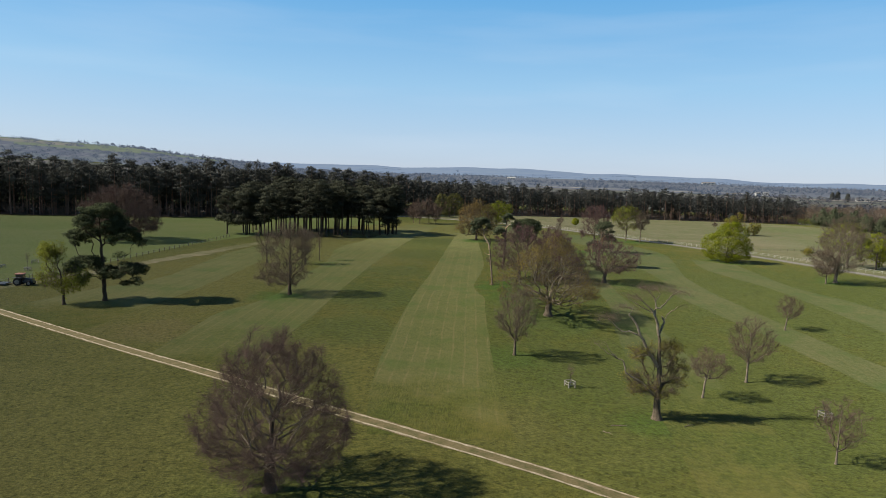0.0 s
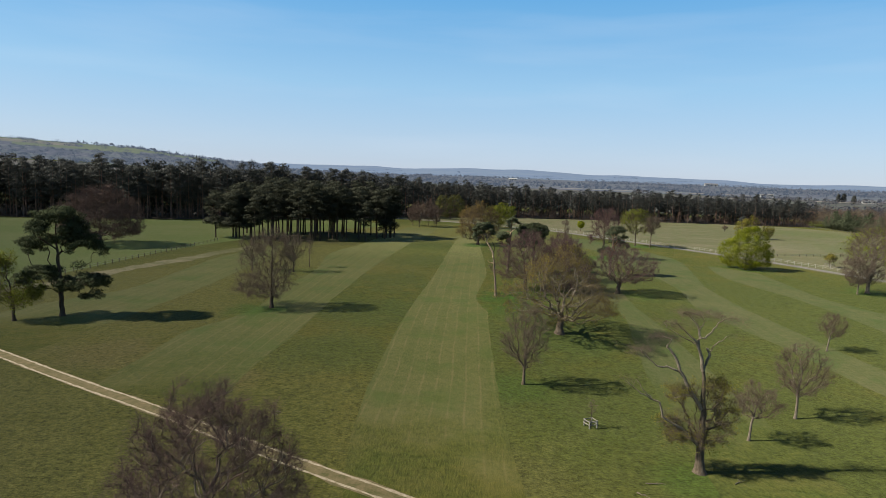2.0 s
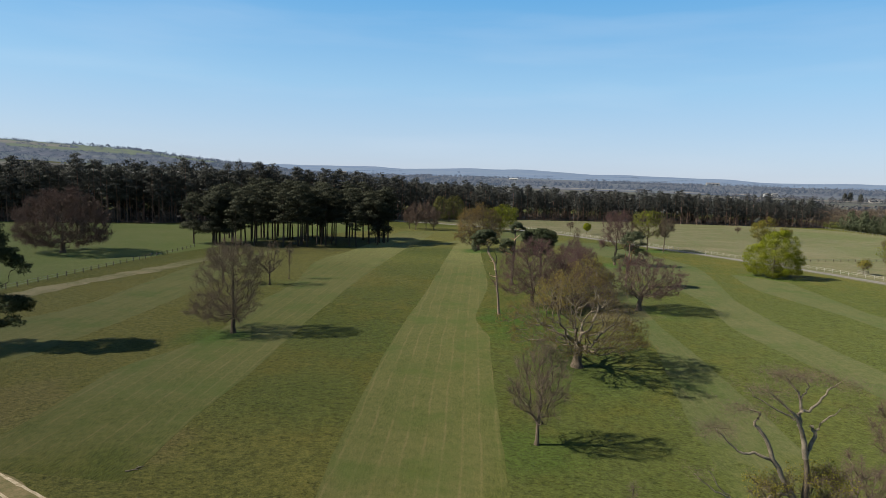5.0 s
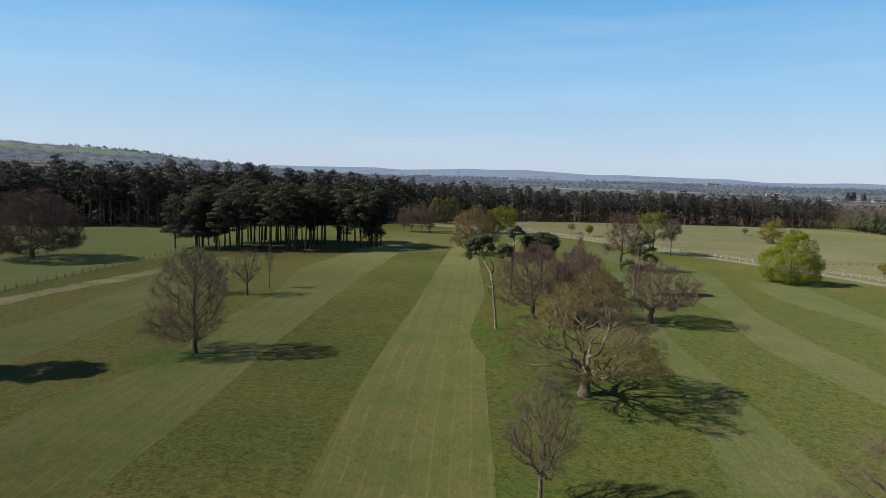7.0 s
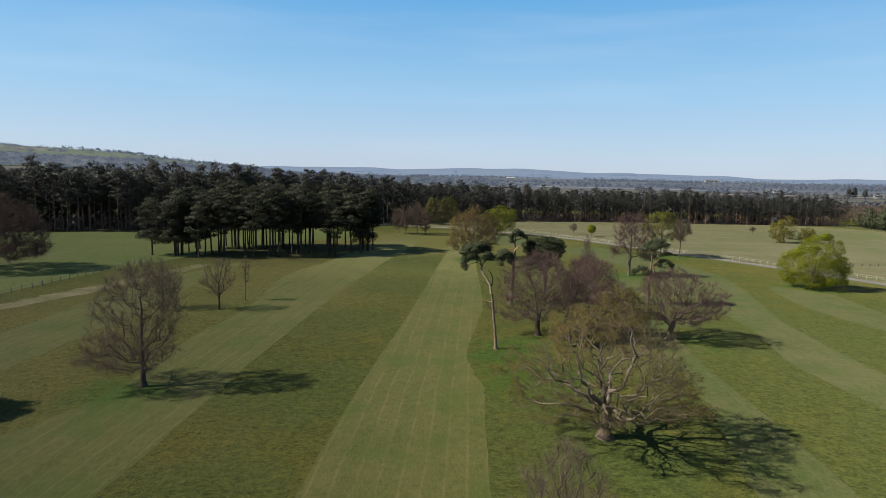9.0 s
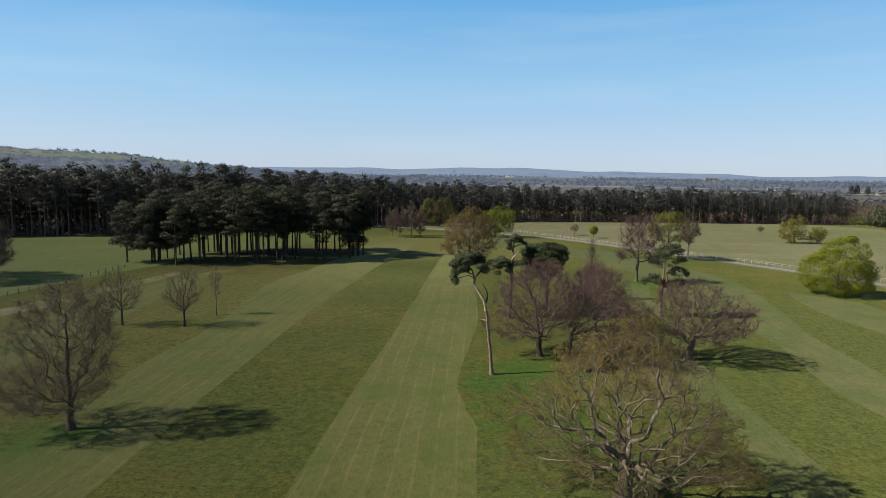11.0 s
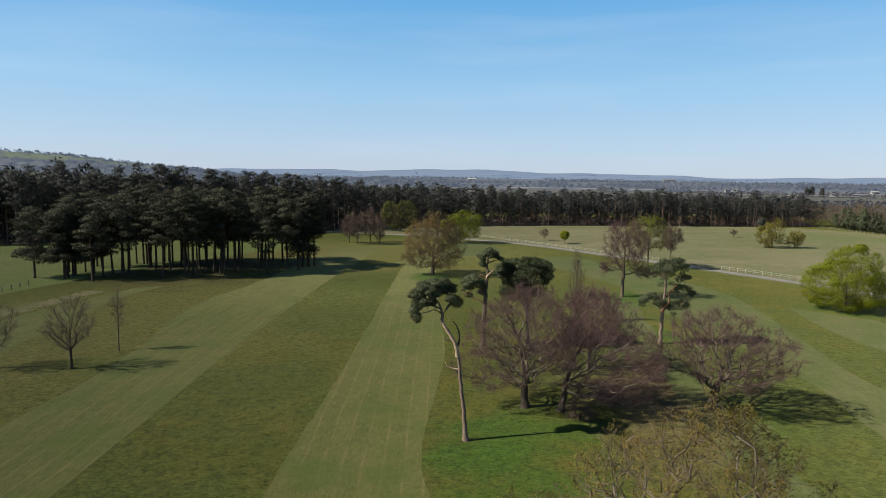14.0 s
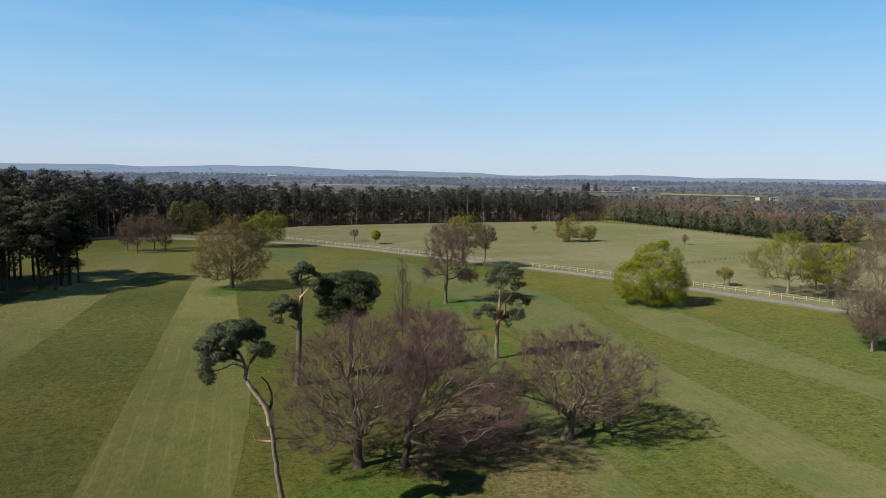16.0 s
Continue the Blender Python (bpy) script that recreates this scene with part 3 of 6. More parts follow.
def thickness(P, par, radius, tip):
    n = len(P)
    weight = np.zeros(n)
    for i in range(n - 1, 0, -1):
        if weight[i] == 0:
            weight[i] = 1
        weight[par[i]] += weight[i]
    weight[0] = max(weight[0], weight[1])
    e = math.log(radius / tip) / math.log(max(weight[0], 2))
    return tip * np.maximum(weight, 1) ** e


def chains(P, par, R):
    """The skeleton as lines, thickest way on: (nodes, limb), limb 0 the trunk."""
    n = len(P)
    kids = [[] for _ in range(n)]
    for i in range(1, n):
        kids[par[i]].append(i)
    out, todo, limbs = [], [(0, -1, 0)], 0
    while todo:
        i, stem, limb = todo.pop()
        line = [stem, i] if stem >= 0 else [i]
        while kids[i]:
            ks = sorted(kids[i], key=lambda c: -R[c])
            for c in ks[1:]:
                if limb == 0:
                    limbs += 1
                    todo.append((c, i, limbs))
                else:
                    todo.append((c, i, limb))
            i = ks[0]
            line.append(i)
        out.append((line, limb))
    return out


def tubes(P, R, lines, flare=False):
    """Tapered tubes along the lines; corners and quads."""
    vs, fs, at = [], [], 0
    for line in lines:
        p, r = P[line], R[line].copy()
        if len(line) > 1:
            r[0] = min(r[0], r[1] * 1.25)
        if flare:
            r = r * (1 + 0.55 * np.exp(-p[:, 2] / 0.4))
        big = r.max()
        k = 9 if big > 0.16 else 6 if big > 0.07 else 4 if big > 0.03 else 3
        t = unit(np.gradient(p, axis=0) if len(p) > 1 else np.array([[0, 0, 1.0]]))
        ref = np.where(np.abs(t[:, 2:3]) > 0.9, np.array([[1.0, 0, 0]]), np.array([[0, 0, 1.0]]))
        a = unit(np.cross(t, ref))
        b = np.cross(t, a)
        ang = np.arange(k) * 2 * math.pi / k
        ring = p[:, None] + r[:, None, None] * (np.cos(ang)[None, :, None] * a[:, None] + np.sin(ang)[None, :, None] * b[:, None])
        m = len(p)
        vs.append(ring.reshape(-1, 3))
        i, j = np.meshgrid(np.arange(m - 1), np.arange(k), indexing="ij")
        j2 = (j + 1) % k
        fs.append((at + np.stack([i * k + j, i * k + j2, (i + 1) * k + j2, (i + 1) * k + j], -1)).reshape(-1, 4))
        at += m * k
    if not vs:
        return np.zeros((0, 3)), np.zeros((0, 4), int)
    return np.concatenate(vs), np.concatenate(fs)


def spikes(rs, base, way, length, radius):
    """Fine twigs: three-sided tapering points."""
    n = len(base)
    way = unit(way)
    ref = unit(rs.normal(size=(n, 3)))
    a = unit(np.cross(way, ref))
    b = np.cross(way, a)
    r = np.broadcast_to(np.asarray(radius, float), (n,))[:, None]
    L = np.broadcast_to(np.asarray(length, float), (n,))[:, None]
    bend = rs.normal(0, 0.1, (n, 3)) * L
    v = np.stack([base + a * r, base + (-0.5 * a + 0.87 * b) * r, base + (-0.5 * a - 0.87 * b) * r, base + way * L + bend], 1)
    o = np.arange(n)[:, None] * 4
    f = np.stack([o + np.array([[0, 1, 3]]), o + np.array([[1, 2, 3]]), o + np.array([[2, 0, 3]])], 1)
    return v.reshape(-1, 3), f.reshape(-1, 3), base + way * L * 0.55, way


def shoots(rs, base, way, length, radius):
    """The finest twigs: one tapering blade each."""
    sd = unit(np.cross(way, rs.normal(size=way.shape))) * radius
    v = np.stack([base - sd, base + sd, base + way * length], 1).reshape(-1, 3)
    return v, np.arange(len(v)).reshape(-1, 3)


def leaves(rs, at, size, flat=0.0):
    """Folded leaves, one quad each."""
    n = len(at)
    u = unit(rs.normal(size=(n, 3)))
    w = unit(rs.normal(size=(n, 3)) + np.array((0, 0, flat)))
    u = unit(np.cross(w, u))
    v = np.cross(w, u)
    s = size * rs.uniform(0.6, 1.35, (n, 1))
    q = np.stack([at - u * s * 0.55, at + v * s * 0.32 + w * s * 0.12, at + u * s * 0.55, at - v * s * 0.32 + w * s * 0.12], 1)
    return q.reshape(-1, 3), np.arange(n * 4).reshape(-1, 4)


def tufts(rs, at, size, blades=5, out=None, wide=0.17, rising=0.45):
    """Needle tufts: narrow blades that spread from a point."""
    n = len(at)
    c = np.repeat(at, blades, 0)
    w = rs.normal(size=(n * blades, 3)) + np.array((0, 0, rising))
    if out is not None:
        w += np.repeat(out, blades, 0) * 0.8
    w = unit(w)
    s = size * rs.uniform(0.6, 1.3, (n * blades, 1))
    side = unit(np.cross(w, rs.normal(size=w.shape))) * s * wide
    v = np.stack([c - side, c + side, c + w * s], 1)
    return v.reshape(-1, 3), np.arange(n * blades * 3).reshape(-1, 3)


def join(*pairs):
    vs, fs, at = [], [], 0
    for v, f in pairs:
        vs.append(v)
        fs.append(f + at)
        at += len(v)
    return np.concatenate(vs), np.concatenate(fs)


def quads(f):
    """Quads as triangles."""
    return np.concatenate([f[:, [0, 1, 2]], f[:, [0, 2, 3]]]) if len(f) else np.zeros((0, 3), int)


def tree(name, x, y, label, lobes, radius, trunk_top, clear, seed, targets=260, gnarl=0.12, bf=0.35, arch=0.12, tip=0.016,
         twigs=3500, twig_len=0.8, twig_r=0.0085, bark=BARK, twig_mat=TWIG_BROWN, leaf=None, leaf_n=0, leaf_size=0.16,
         needle=None, needle_n=0, needle_size=0.4, lean=None, limb_mat=None, group="", up=0.35, max_limbs=9, turn=0.0, leaf_lobes=None, soft=0.62, spread=1.2):
    rs = np.random.RandomState(seed)
    targets = int(targets * 1.5)
    twigs = int(twigs * 1.15)
    radius, twig_r, twig_len = radius * (0.68 if not lean else 1.0), twig_r * 0.95, twig_len * 1.1
    trunk = lean or [(0, 0, -0.15), (trunk_top[0] * 0.3, trunk_top[1] * 0.3, trunk_top[2] * 0.5), trunk_top]
    P, par, k = grow(rs, trunk, lobes, targets, clear, bf=bf, gnarl=gnarl, arch=arch)
    R = thickness(P, par, radius, tip)
    if lean:
        R[:k] = np.maximum(R[:k] * 0.6, np.linspace(radius, radius * 0.3, k))
    ob = thing(name, x, y, label, "tree", group, turn)
    by_limb = {}
    for line, limb in chains(P, par, R):
        by_limb.setdefault(limb, []).append(line)
    v, f = tubes(P, R, by_limb[0][:1], True)
    part("trunk", mesh_np("trunk", v, f, True), bark, ob)
    rank = sorted((l for l in by_limb if l), key=lambda l: -max(R[ln[1]] for ln in by_limb[l]))
    thin = by_limb[0][1:]
    for n, l in enumerate(rank):
        thick = [ln for ln in by_limb[l] if R[ln[1]] > 0.03] if n < max_limbs else []
        if thick and R[by_limb[l][0][1]] > 0.04:
            v, f = tubes(P, R, thick)
            part("limb", mesh_np("limb", v, f, True), limb_mat or bark, ob)
            thin += [ln for ln in by_limb[l] if R[ln[1]] <= 0.03]
        else:
            thin += by_limb[l]
    tv, tf = tubes(P, R, [ln for ln in thin if len(ln) > 1])
    sets = [(tv, quads(tf))]
    ok = np.where((R < max(tip * 4.5, 0.05)) & (np.arange(len(P)) >= k))[0]
    tips = None
    if twigs and len(ok):
        mid_c = P[ok].mean(0)
        far_out = np.linalg.norm((P[ok] - mid_c) / np.maximum(P[ok].std(0), 0.1), axis=1)
        wgt = far_out ** spread
        i = rs.choice(ok, twigs, p=wgt / wgt.sum())
        step = P[i] - P[par[i]]
        b = P[i] - step * rs.rand(twigs, 1)
        way = unit(step) * 0.7 + rs.normal(0, 0.75, (twigs, 3)) + np.array((0, 0, up))
        w1 = unit(way)
        l1 = twig_len * rs.uniform(0.5, 1.3, (twigs, 1))
        sets.append(shoots(rs, b, w1, l1, twig_r))
        side = 5
        b2 = np.repeat(b, side, 0) + np.repeat(w1 * l1, side, 0) * rs.uniform(0.1, 1.0, (twigs * side, 1))
        w2 = unit(np.repeat(w1, side, 0) + rs.normal(0, 0.8, (len(b2), 3)))
        l2 = twig_len * 0.62 * rs.uniform(0.5, 1.3, (len(b2), 1))
        sets.append(shoots(rs, b2, w2, l2, twig_r * 0.62))
        tips = b2 + w2 * l2 * 0.8
    v, f = join(*sets)
    if len(f):
        part("crown", mesh_np("crown", v, f), twig_mat, ob)
    heart = P[k:].mean(0) - (0, 0, 1.0)
    if leaf and leaf_n:
        if leaf_lobes:
            at, out = in_lobes(rs, leaf_lobes, leaf_n, 0.22, True)
            out = unit(out + 0.6 * unit(at - heart))
        else:
            src = tips if tips is not None else P[ok]
            reach = np.linalg.norm((src - heart) / np.maximum(src.std(0), 0.1), axis=1) ** 2
            tuft = rs.choice(len(src), leaf_n // 5 + 1, p=reach / reach.sum())
            at = np.repeat(src[tuft], 5, 0)[:leaf_n] + rs.normal(0, leaf_size * 0.9, (leaf_n, 3))
            out = unit(at - heart)
        v, f, nv = facing(*leaves(rs, at, leaf_size, 0.9), out, soft)
        part("foliage", mesh_np("foliage", v, f, True, nv), leaf, ob)
    if needle and needle_n:
        at, out = in_lobes(rs, lobes, needle_n, 0.3, True)
        out = unit(out + 0.2 * unit(at - heart) + np.array((0, 0, 0.15)))
        v, f = tufts(rs, at, needle_size, 4, out * 0.45, 0.12, 0.1)
        v, f, nv = facing(v, f, np.repeat(out, 4, 0), 0.75)
        part("foliage", mesh_np("foliage", v, f, True, nv), needle, ob)
    return ob


def blob(rs, cx, cz, rx, rz, n, spread=0.75, cy=0.0, ry=None, r=None):
    """A rounded crown: one large form with smaller ones on its skin, so that its outline is uneven."""
    ry = rx if ry is None else ry
    out = []
    for _ in range(n):
        d = unit(rs.normal(size=3)) * rs.uniform(0.6, 0.8)
        q = (r or 0.26) * rs.uniform(0.75, 1.35)
        out.append((cx + d[0] * rx, cy + d[1] * ry, cz + d[2] * rz, rx * q, ry * q, rz * q, 0.22))
    out.append((cx, cy, cz, rx * 0.95, ry * 0.95, rz * 0.95, n * 0.75))
    return out


def pads(rs, cx, cz, rx, rz, n, r=0.3, cy=0.0):
    """Foliage clumps of a pine: separate cushions on the upper skin of a dome, a few below it."""
    out = []
    for i in range(n):
        d = unit(rs.normal(size=3))
        if d[2] < -0.25 and i % 4:
            d[2] = -d[2]
        d = d * rs.uniform(0.55, 0.85)
        q = rx * r * rs.uniform(0.65, 1.25)
        out.append((cx + d[0] * rx, cy + d[1] * rx, cz + d[2] * rz, q, q, q * 0.5, q * q))
    return out


rb = np.random.RandomState(5)

# the large bare tree beside the track
tree("bare_beech", -12.2, 47.5, "large bare beech with dense purple-brown twigs beside the track",
     dome([(1.6, 2.6, 0.2), (2.8, 5.2, 0.3), (4.8, 6.4, 0.3), (7.5, 6.3, 0.6), (9.5, 5.2, 0.5), (11.3, 3.8, 0.4), (12.8, 2.0, 0.4), (13.5, 0.5, 0.4)], 0.07), 0.62, (0.2, 0.1, 6.5), 2.0, 11,
     targets=900, gnarl=0.13, twigs=24000, twig_len=0.66, twig_r=0.0068, spread=1.9, bark=BARK_DARK, limb_mat=BARK_PALE, twig_mat=TWIG_PURPLE, max_limbs=18, tip=0.0145)
tree("bare_lime", -32.6, 129.3, "tall bare tree with a low drooping skirt of twigs",
     dome([(2.2, 3.8, -1.6), (3.6, 5.8, -1.5), (5.5, 5.4, -1.0), (8.6, 5.0, -0.6), (11, 4.9, 0.0), (13.2, 4.5, 0.3), (14.6, 3.0, 0.2), (15.6, 0.6, 0.1)], 0.09), 0.5, (0.1, 0, 12), 2.2, 12,
     targets=560, gnarl=0.15, twigs=12000, twig_len=0.75, twig_mat=TWIG_BROWN, bark=BARK_DARK, limb_mat=BARK, up=0.05, max_limbs=14)
tree("budding_oak", 20.5, 117.8, "broad spreading oak with bronze young leaves",
     dome([(2.6, 5.0, -0.3), (3.8, 8.6, -0.4), (5.8, 9.4, -0.5), (8.5, 8.2, -0.4), (11.4, 6.6, -0.2), (13.5, 3.8, 0.2), (15.0, 0.9, 0.4)], 0.15, 0.34), 0.88, (0.2, 0, 4.4), 2.2, 13,
     targets=950, gnarl=0.16, arch=0.05, tip=0.021, twigs=7000, twig_len=0.55, bark=BARK, limb_mat=BARK_PALE, twig_mat=TWIG_BROWN, leaf=LEAF_BUD, leaf_n=66000, leaf_size=0.085, max_limbs=20, spread=1.6)
tree("slender_bare_tree", 11.9, 93.2, "slender bare tree with many rising branches",
     blob(rb, 0.2, 6.4, 3.7, 4.6, 9), 0.27, (0.2, 0, 5.0), 1.5, 14, targets=240, gnarl=0.07, bf=0.6, arch=0.02, twigs=2500, twig_len=0.8, twig_r=0.009, tip=0.022, bark=BARK, up=0.7)
tree("young_bare_tree", 36.0, 80.9, "small bare tree with a pale trunk and a flat crown", blob(rb, 0.5, 4.7, 3.0, 2.1, 6), 0.19, (0.6, 0, 4.2), 2.0, 16,
     targets=130, gnarl=0.08, twigs=1612, twig_len=0.6, bark=BARK_PALE, twig_mat=TWIG_PINK)
tree("young_bare_tree", 45.2, 88.5, "slim bare tree with reddish brown twigs", blob(rb, 0.4, 6.2, 3.7, 3.9, 7), 0.22, (0.3, 0, 6.2), 2.2, 17,
     targets=190, gnarl=0.08, bf=0.5, twigs=2232, twig_len=0.7, bark=BARK_PALE, twig_mat=TWIG_PINK, up=0.6)
tree("young_bare_tree", 64.9, 116.3, "small bare tree with a leaning trunk", blob(rb, 0.6, 4.4, 2.5, 2.3, 6), 0.17, (0.7, 0, 4.2), 1.6, 18,
     targets=120, gnarl=0.08, twigs=1488, twig_len=0.6, bark=BARK_PALE, twig_mat=TWIG_PINK)
tree("young_bare_tree", 41.5, 60.5, "young thin tree with upright bare branches", blob(rb, 0.1, 4.4, 2.7, 2.8, 6), 0.13, (0.0, 0, 6.4), 1.2, 19,
     targets=130, gnarl=0.07, bf=0.5, twigs=1116, twig_len=0.6, bark=BARK_PALE, twig_mat=TWIG_PINK, up=0.6)
tree("gnarled_bare_oak", 40.1, 157.0, "low gnarled bare oak with pale twisting limbs",
     dome([(3.0, 4.2, 2.0), (4.8, 6.4, 2.0), (7.0, 7.0, 1.4), (9.0, 5.8, 0.8), (10.6, 3.4, 0.5), (11.6, 0.8, 0.5)], 0.13), 0.68, (0.9, 0, 4.4), 1.8, 20, targets=700, gnarl=0.2, arch=0.0, tip=0.018,
     twigs=11500, twig_len=0.6, spread=1.6, bark=BARK, limb_mat=BARK_PALE, twig_mat=TWIG_GROVE, max_limbs=12)
tree("bare_oak", 18.8, 157.6, "bare spreading oak with dark crooked limbs in a grove",
     dome([(2.8, 3.6, -1.8), (5.0, 6.0, -1.0), (8.5, 6.7, -0.3), (11, 5.6, 0.0), (13, 3.2, 0.2), (14.3, 0.8, 0.2)], 0.12), 0.6, (-0.6, 0, 7.0), 2.4, 21, targets=760, gnarl=0.19, arch=0.02, tip=0.018, max_limbs=16,
     twigs=12000, twig_len=0.7, spread=1.6, bark=BARK_DARK, limb_mat=BARK_PALE, twig_mat=TWIG_GROVE, up=0.15)
tree("bare_oak", 22.6, 156.4, "bare leaning oak with a wide tangled crown in a grove",
     dome([(1.2, 3.4, 5.4), (3.5, 5.6, 5.4), (7.0, 6.4, 4.8), (10, 5.4, 4.2), (12.2, 3.4, 3.8), (13.6, 0.8, 3.6)], 0.14), 0.52, (2.4, 0.5, 8.2), 2.0, 22, targets=760, gnarl=0.19, arch=0.0, tip=0.018,
     twigs=12500, twig_len=0.7, spread=1.6, bark=BARK_DARK, limb_mat=BARK_PALE, twig_mat=TWIG_GROVE, max_limbs=10)
tree("bare_tree", 30.0, 172.0, "bare tree with reddish brown twigs behind the grove", blob(rb, 0, 7.2, 5.2, 5.2, 9), 0.36, (0, 0, 7), 2.0, 23,
     targets=260, gnarl=0.16, twigs=7000, twig_len=0.7, bark=BARK, limb_mat=BARK_PALE, twig_mat=TWIG_GROVE)
tree("bare_larch", 34.8, 198.4, "slim upright bare larch", [(0, 0, 4, 2.2, 2.2, 2.0, 2), (0, 0, 7.5, 1.7, 1.7, 3, 2), (0, 0, 11, 0.9, 0.9, 2.4, 1)], 0.2, (0, 0, 13.2), 1.5, 24,
     targets=200, gnarl=0.05, bf=0.9, arch=-0.05, twigs=2600, twig_len=0.6, bark=BARK, twig_mat=TWIG_BROWN, up=0.1)
for px_, py_, hh, ww, sd in ((-51.0, 173.5, 10.6, 4.1, 25), (-40.1, 173.4, 10.6, 3.9, 26)):
    tree("young_bare_tree", px_, py_, "young bare tree with a rounded crown in the grass", blob(rb, 0, hh * 0.58, ww, hh * 0.40, 8), 0.26, (0, 0, hh * 0.5), 1.9, sd,
         targets=210, gnarl=0.07, bf=0.6, arch=0.02, twigs=2108, twig_len=0.65, bark=BARK_DARK, twig_mat=TWIG_BROWN, up=0.6)
tree("young_bare_tree", -38.1, 182.5, "thin bare sapling with short branches", [(0, 0, 6.5, 1.2, 1.2, 3.2, 1)], 0.14, (0.2, 0, 9.8), 2.5, 27,
     targets=60, gnarl=0.05, twigs=558, twig_len=0.6, bark=BARK, twig_mat=TWIG_BROWN)
tree("round_bare_tree", -116.0, 216.0, "big round bare tree with a dense reddish brown crown",
     dome([(2.2, 8, 0), (4.5, 12.6, 0), (8.5, 13.8, 0.3), (12, 12.6, 0.3), (15, 10.4, 0.4), (17.5, 7.2, 0.5), (19.4, 3.2, 0.2), (20.3, 0.8, 0)], 0.04, 0.36), 1.0, (0, 0, 8), 2.0, 28, targets=620, gnarl=0.16,
     twigs=17000, twig_len=1.2, twig_r=0.026, bark=BARK, twig_mat=TWIG_PURPLE, max_limbs=8)
tree("tall_bare_ash", 51.7, 224.0, "tall bare ash with a pale trunk and drooping low limbs",
     blob(rb, 0.5, 11.2, 5.6, 6.4, 10) + [(5, 0, 5.5, 2.6, 2.6, 1.6, 1.5), (-4, 0, 6.5, 2.2, 2.2, 1.6, 1)], 0.5, (0.2, 0, 11), 3.5, 29, targets=320, gnarl=0.15,
     twigs=6500, twig_len=0.9, twig_r=0.013, bark=BARK, twig_mat=TWIG_GROVE)
tree("bare_tree", 83.0, 275.0, "thin bare tree beside the drive", blob(rb, 0.4, 9.5, 3.4, 4.2, 7), 0.3, (0.6, 0, 9), 3.0, 30, targets=180, gnarl=0.12,
     twigs=2600, twig_len=0.9, twig_r=0.016, bark=BARK, twig_mat=TWIG_BROWN)
tree("budding_tree", 78.5, 281.0, "tall tree in olive young leaf beside the drive", blob(rb, 0, 10.2, 7.2, 6.0, 12), 0.36, (0, 0, 10), 3.0, 31, targets=240, gnarl=0.12,
     twigs=2600, twig_len=0.9, twig_r=0.016, bark=BARK, leaf=LEAF_MOSS, leaf_n=9000, leaf_size=0.26)
tree("budding_oak", 10.6, 258.5, "round oak in olive-brown young leaf", dome([(2.2, 4.6, 0), (4.6, 7.9, 0), (8.7, 8.6, 0), (12, 7.2, 0.2), (14.5, 4.6, 0.4), (16.4, 1.0, 0.6)], 0.09, 0.36), 0.75, (0, 0, 6.5), 1.8, 32, targets=460, gnarl=0.17,
     twigs=5500, twig_len=0.9, twig_r=0.017, bark=BARK_DARK, leaf=LEAF_COPPER, leaf_n=22000, leaf_size=0.2)
tree("green_tree", 24.5, 352.0, "round tree in fresh green leaf behind an oak", blob(rb, 0, 8.2, 8.0, 4.8, 12), 0.45, (0, 0, 7), 2.0, 33, targets=160,
     twigs=0, bark=BARK, leaf=LEAF_MOSS, leaf_n=9000, leaf_size=0.45, leaf_lobes=clumps(rb, [(-3, 0, 6.4, 5.4, 6, 5.6, 1), (3, 0, 7.4, 5.6, 6, 6.2, 1.2)], 90, 1.4))
for px_, py_, hh, ww, sd in ((-21.9, 349.0, 11.7, 4.0, 34), (-18.1, 342.5, 14.1, 4.2, 35), (-13.5, 352.0, 15.2, 4.8, 36), (-9.2, 344.0, 12.0, 3.6, 37)):
    tree("bare_birch", px_, py_, "bare tree with pinkish twigs in a small group", blob(rb, 0, hh * 0.55, ww * 1.05, hh * 0.44, 7), 0.26, (0, 0, hh * 0.5), 1.5, sd, targets=140, gnarl=0.1,
         twigs=1500, twig_len=1.1, twig_r=0.025, bark=BARK, twig_mat=TWIG_PINK, group="pink bare trees", up=0.7)
tree("budding_tree", -2.7, 412.0, "rounded tree in orange-olive young leaf at the wood's edge", blob(rb, 0, 9.5, 8.6, 6.4, 13), 0.4, (0, 0, 8), 3.0, 38, targets=160,
     twigs=0, bark=BARK, leaf=LEAF_BRONZE, leaf_n=8000, leaf_size=0.45, leaf_lobes=clumps(rb, [(-3.5, 0, 8.4, 5.4, 6, 6.8, 1), (4.0, 0, 8.8, 5.6, 6, 7.0, 1)], 90, 1.5, core=0.2))
tree("green_sapling", 69.2, 354.0, "small round bright green tree in the pasture", blob(rb, 0, 3.6, 2.1, 2.0, 6), 0.14, (0, 0, 3), 1.2, 39, targets=60,
     twigs=0, bark=BARK, leaf=LEAF_LIME, leaf_n=1300, leaf_size=0.45, leaf_lobes=blob(rb, 0, 3.7, 2.2, 2.1, 8))
tree("young_bare_tree", 62.9, 366.0, "small bare tree in the pasture", blob(rb, 0, 3.6, 2.2, 1.9, 6), 0.13, (0, 0, 3), 1.0, 40, targets=70, twigs=620, twig_len=0.7, twig_r=0.018, twig_mat=TWIG_PINK)
tree("young_bare_tree", 163.1, 393.0, "small bare tree far out in the pasture", blob(rb, 0, 2.6, 1.8, 1.5, 6), 0.12, (0, 0, 2.5), 0.8, 41, targets=60, twigs=496, twig_len=0.7, twig_r=0.02, twig_mat=TWIG_BROWN)
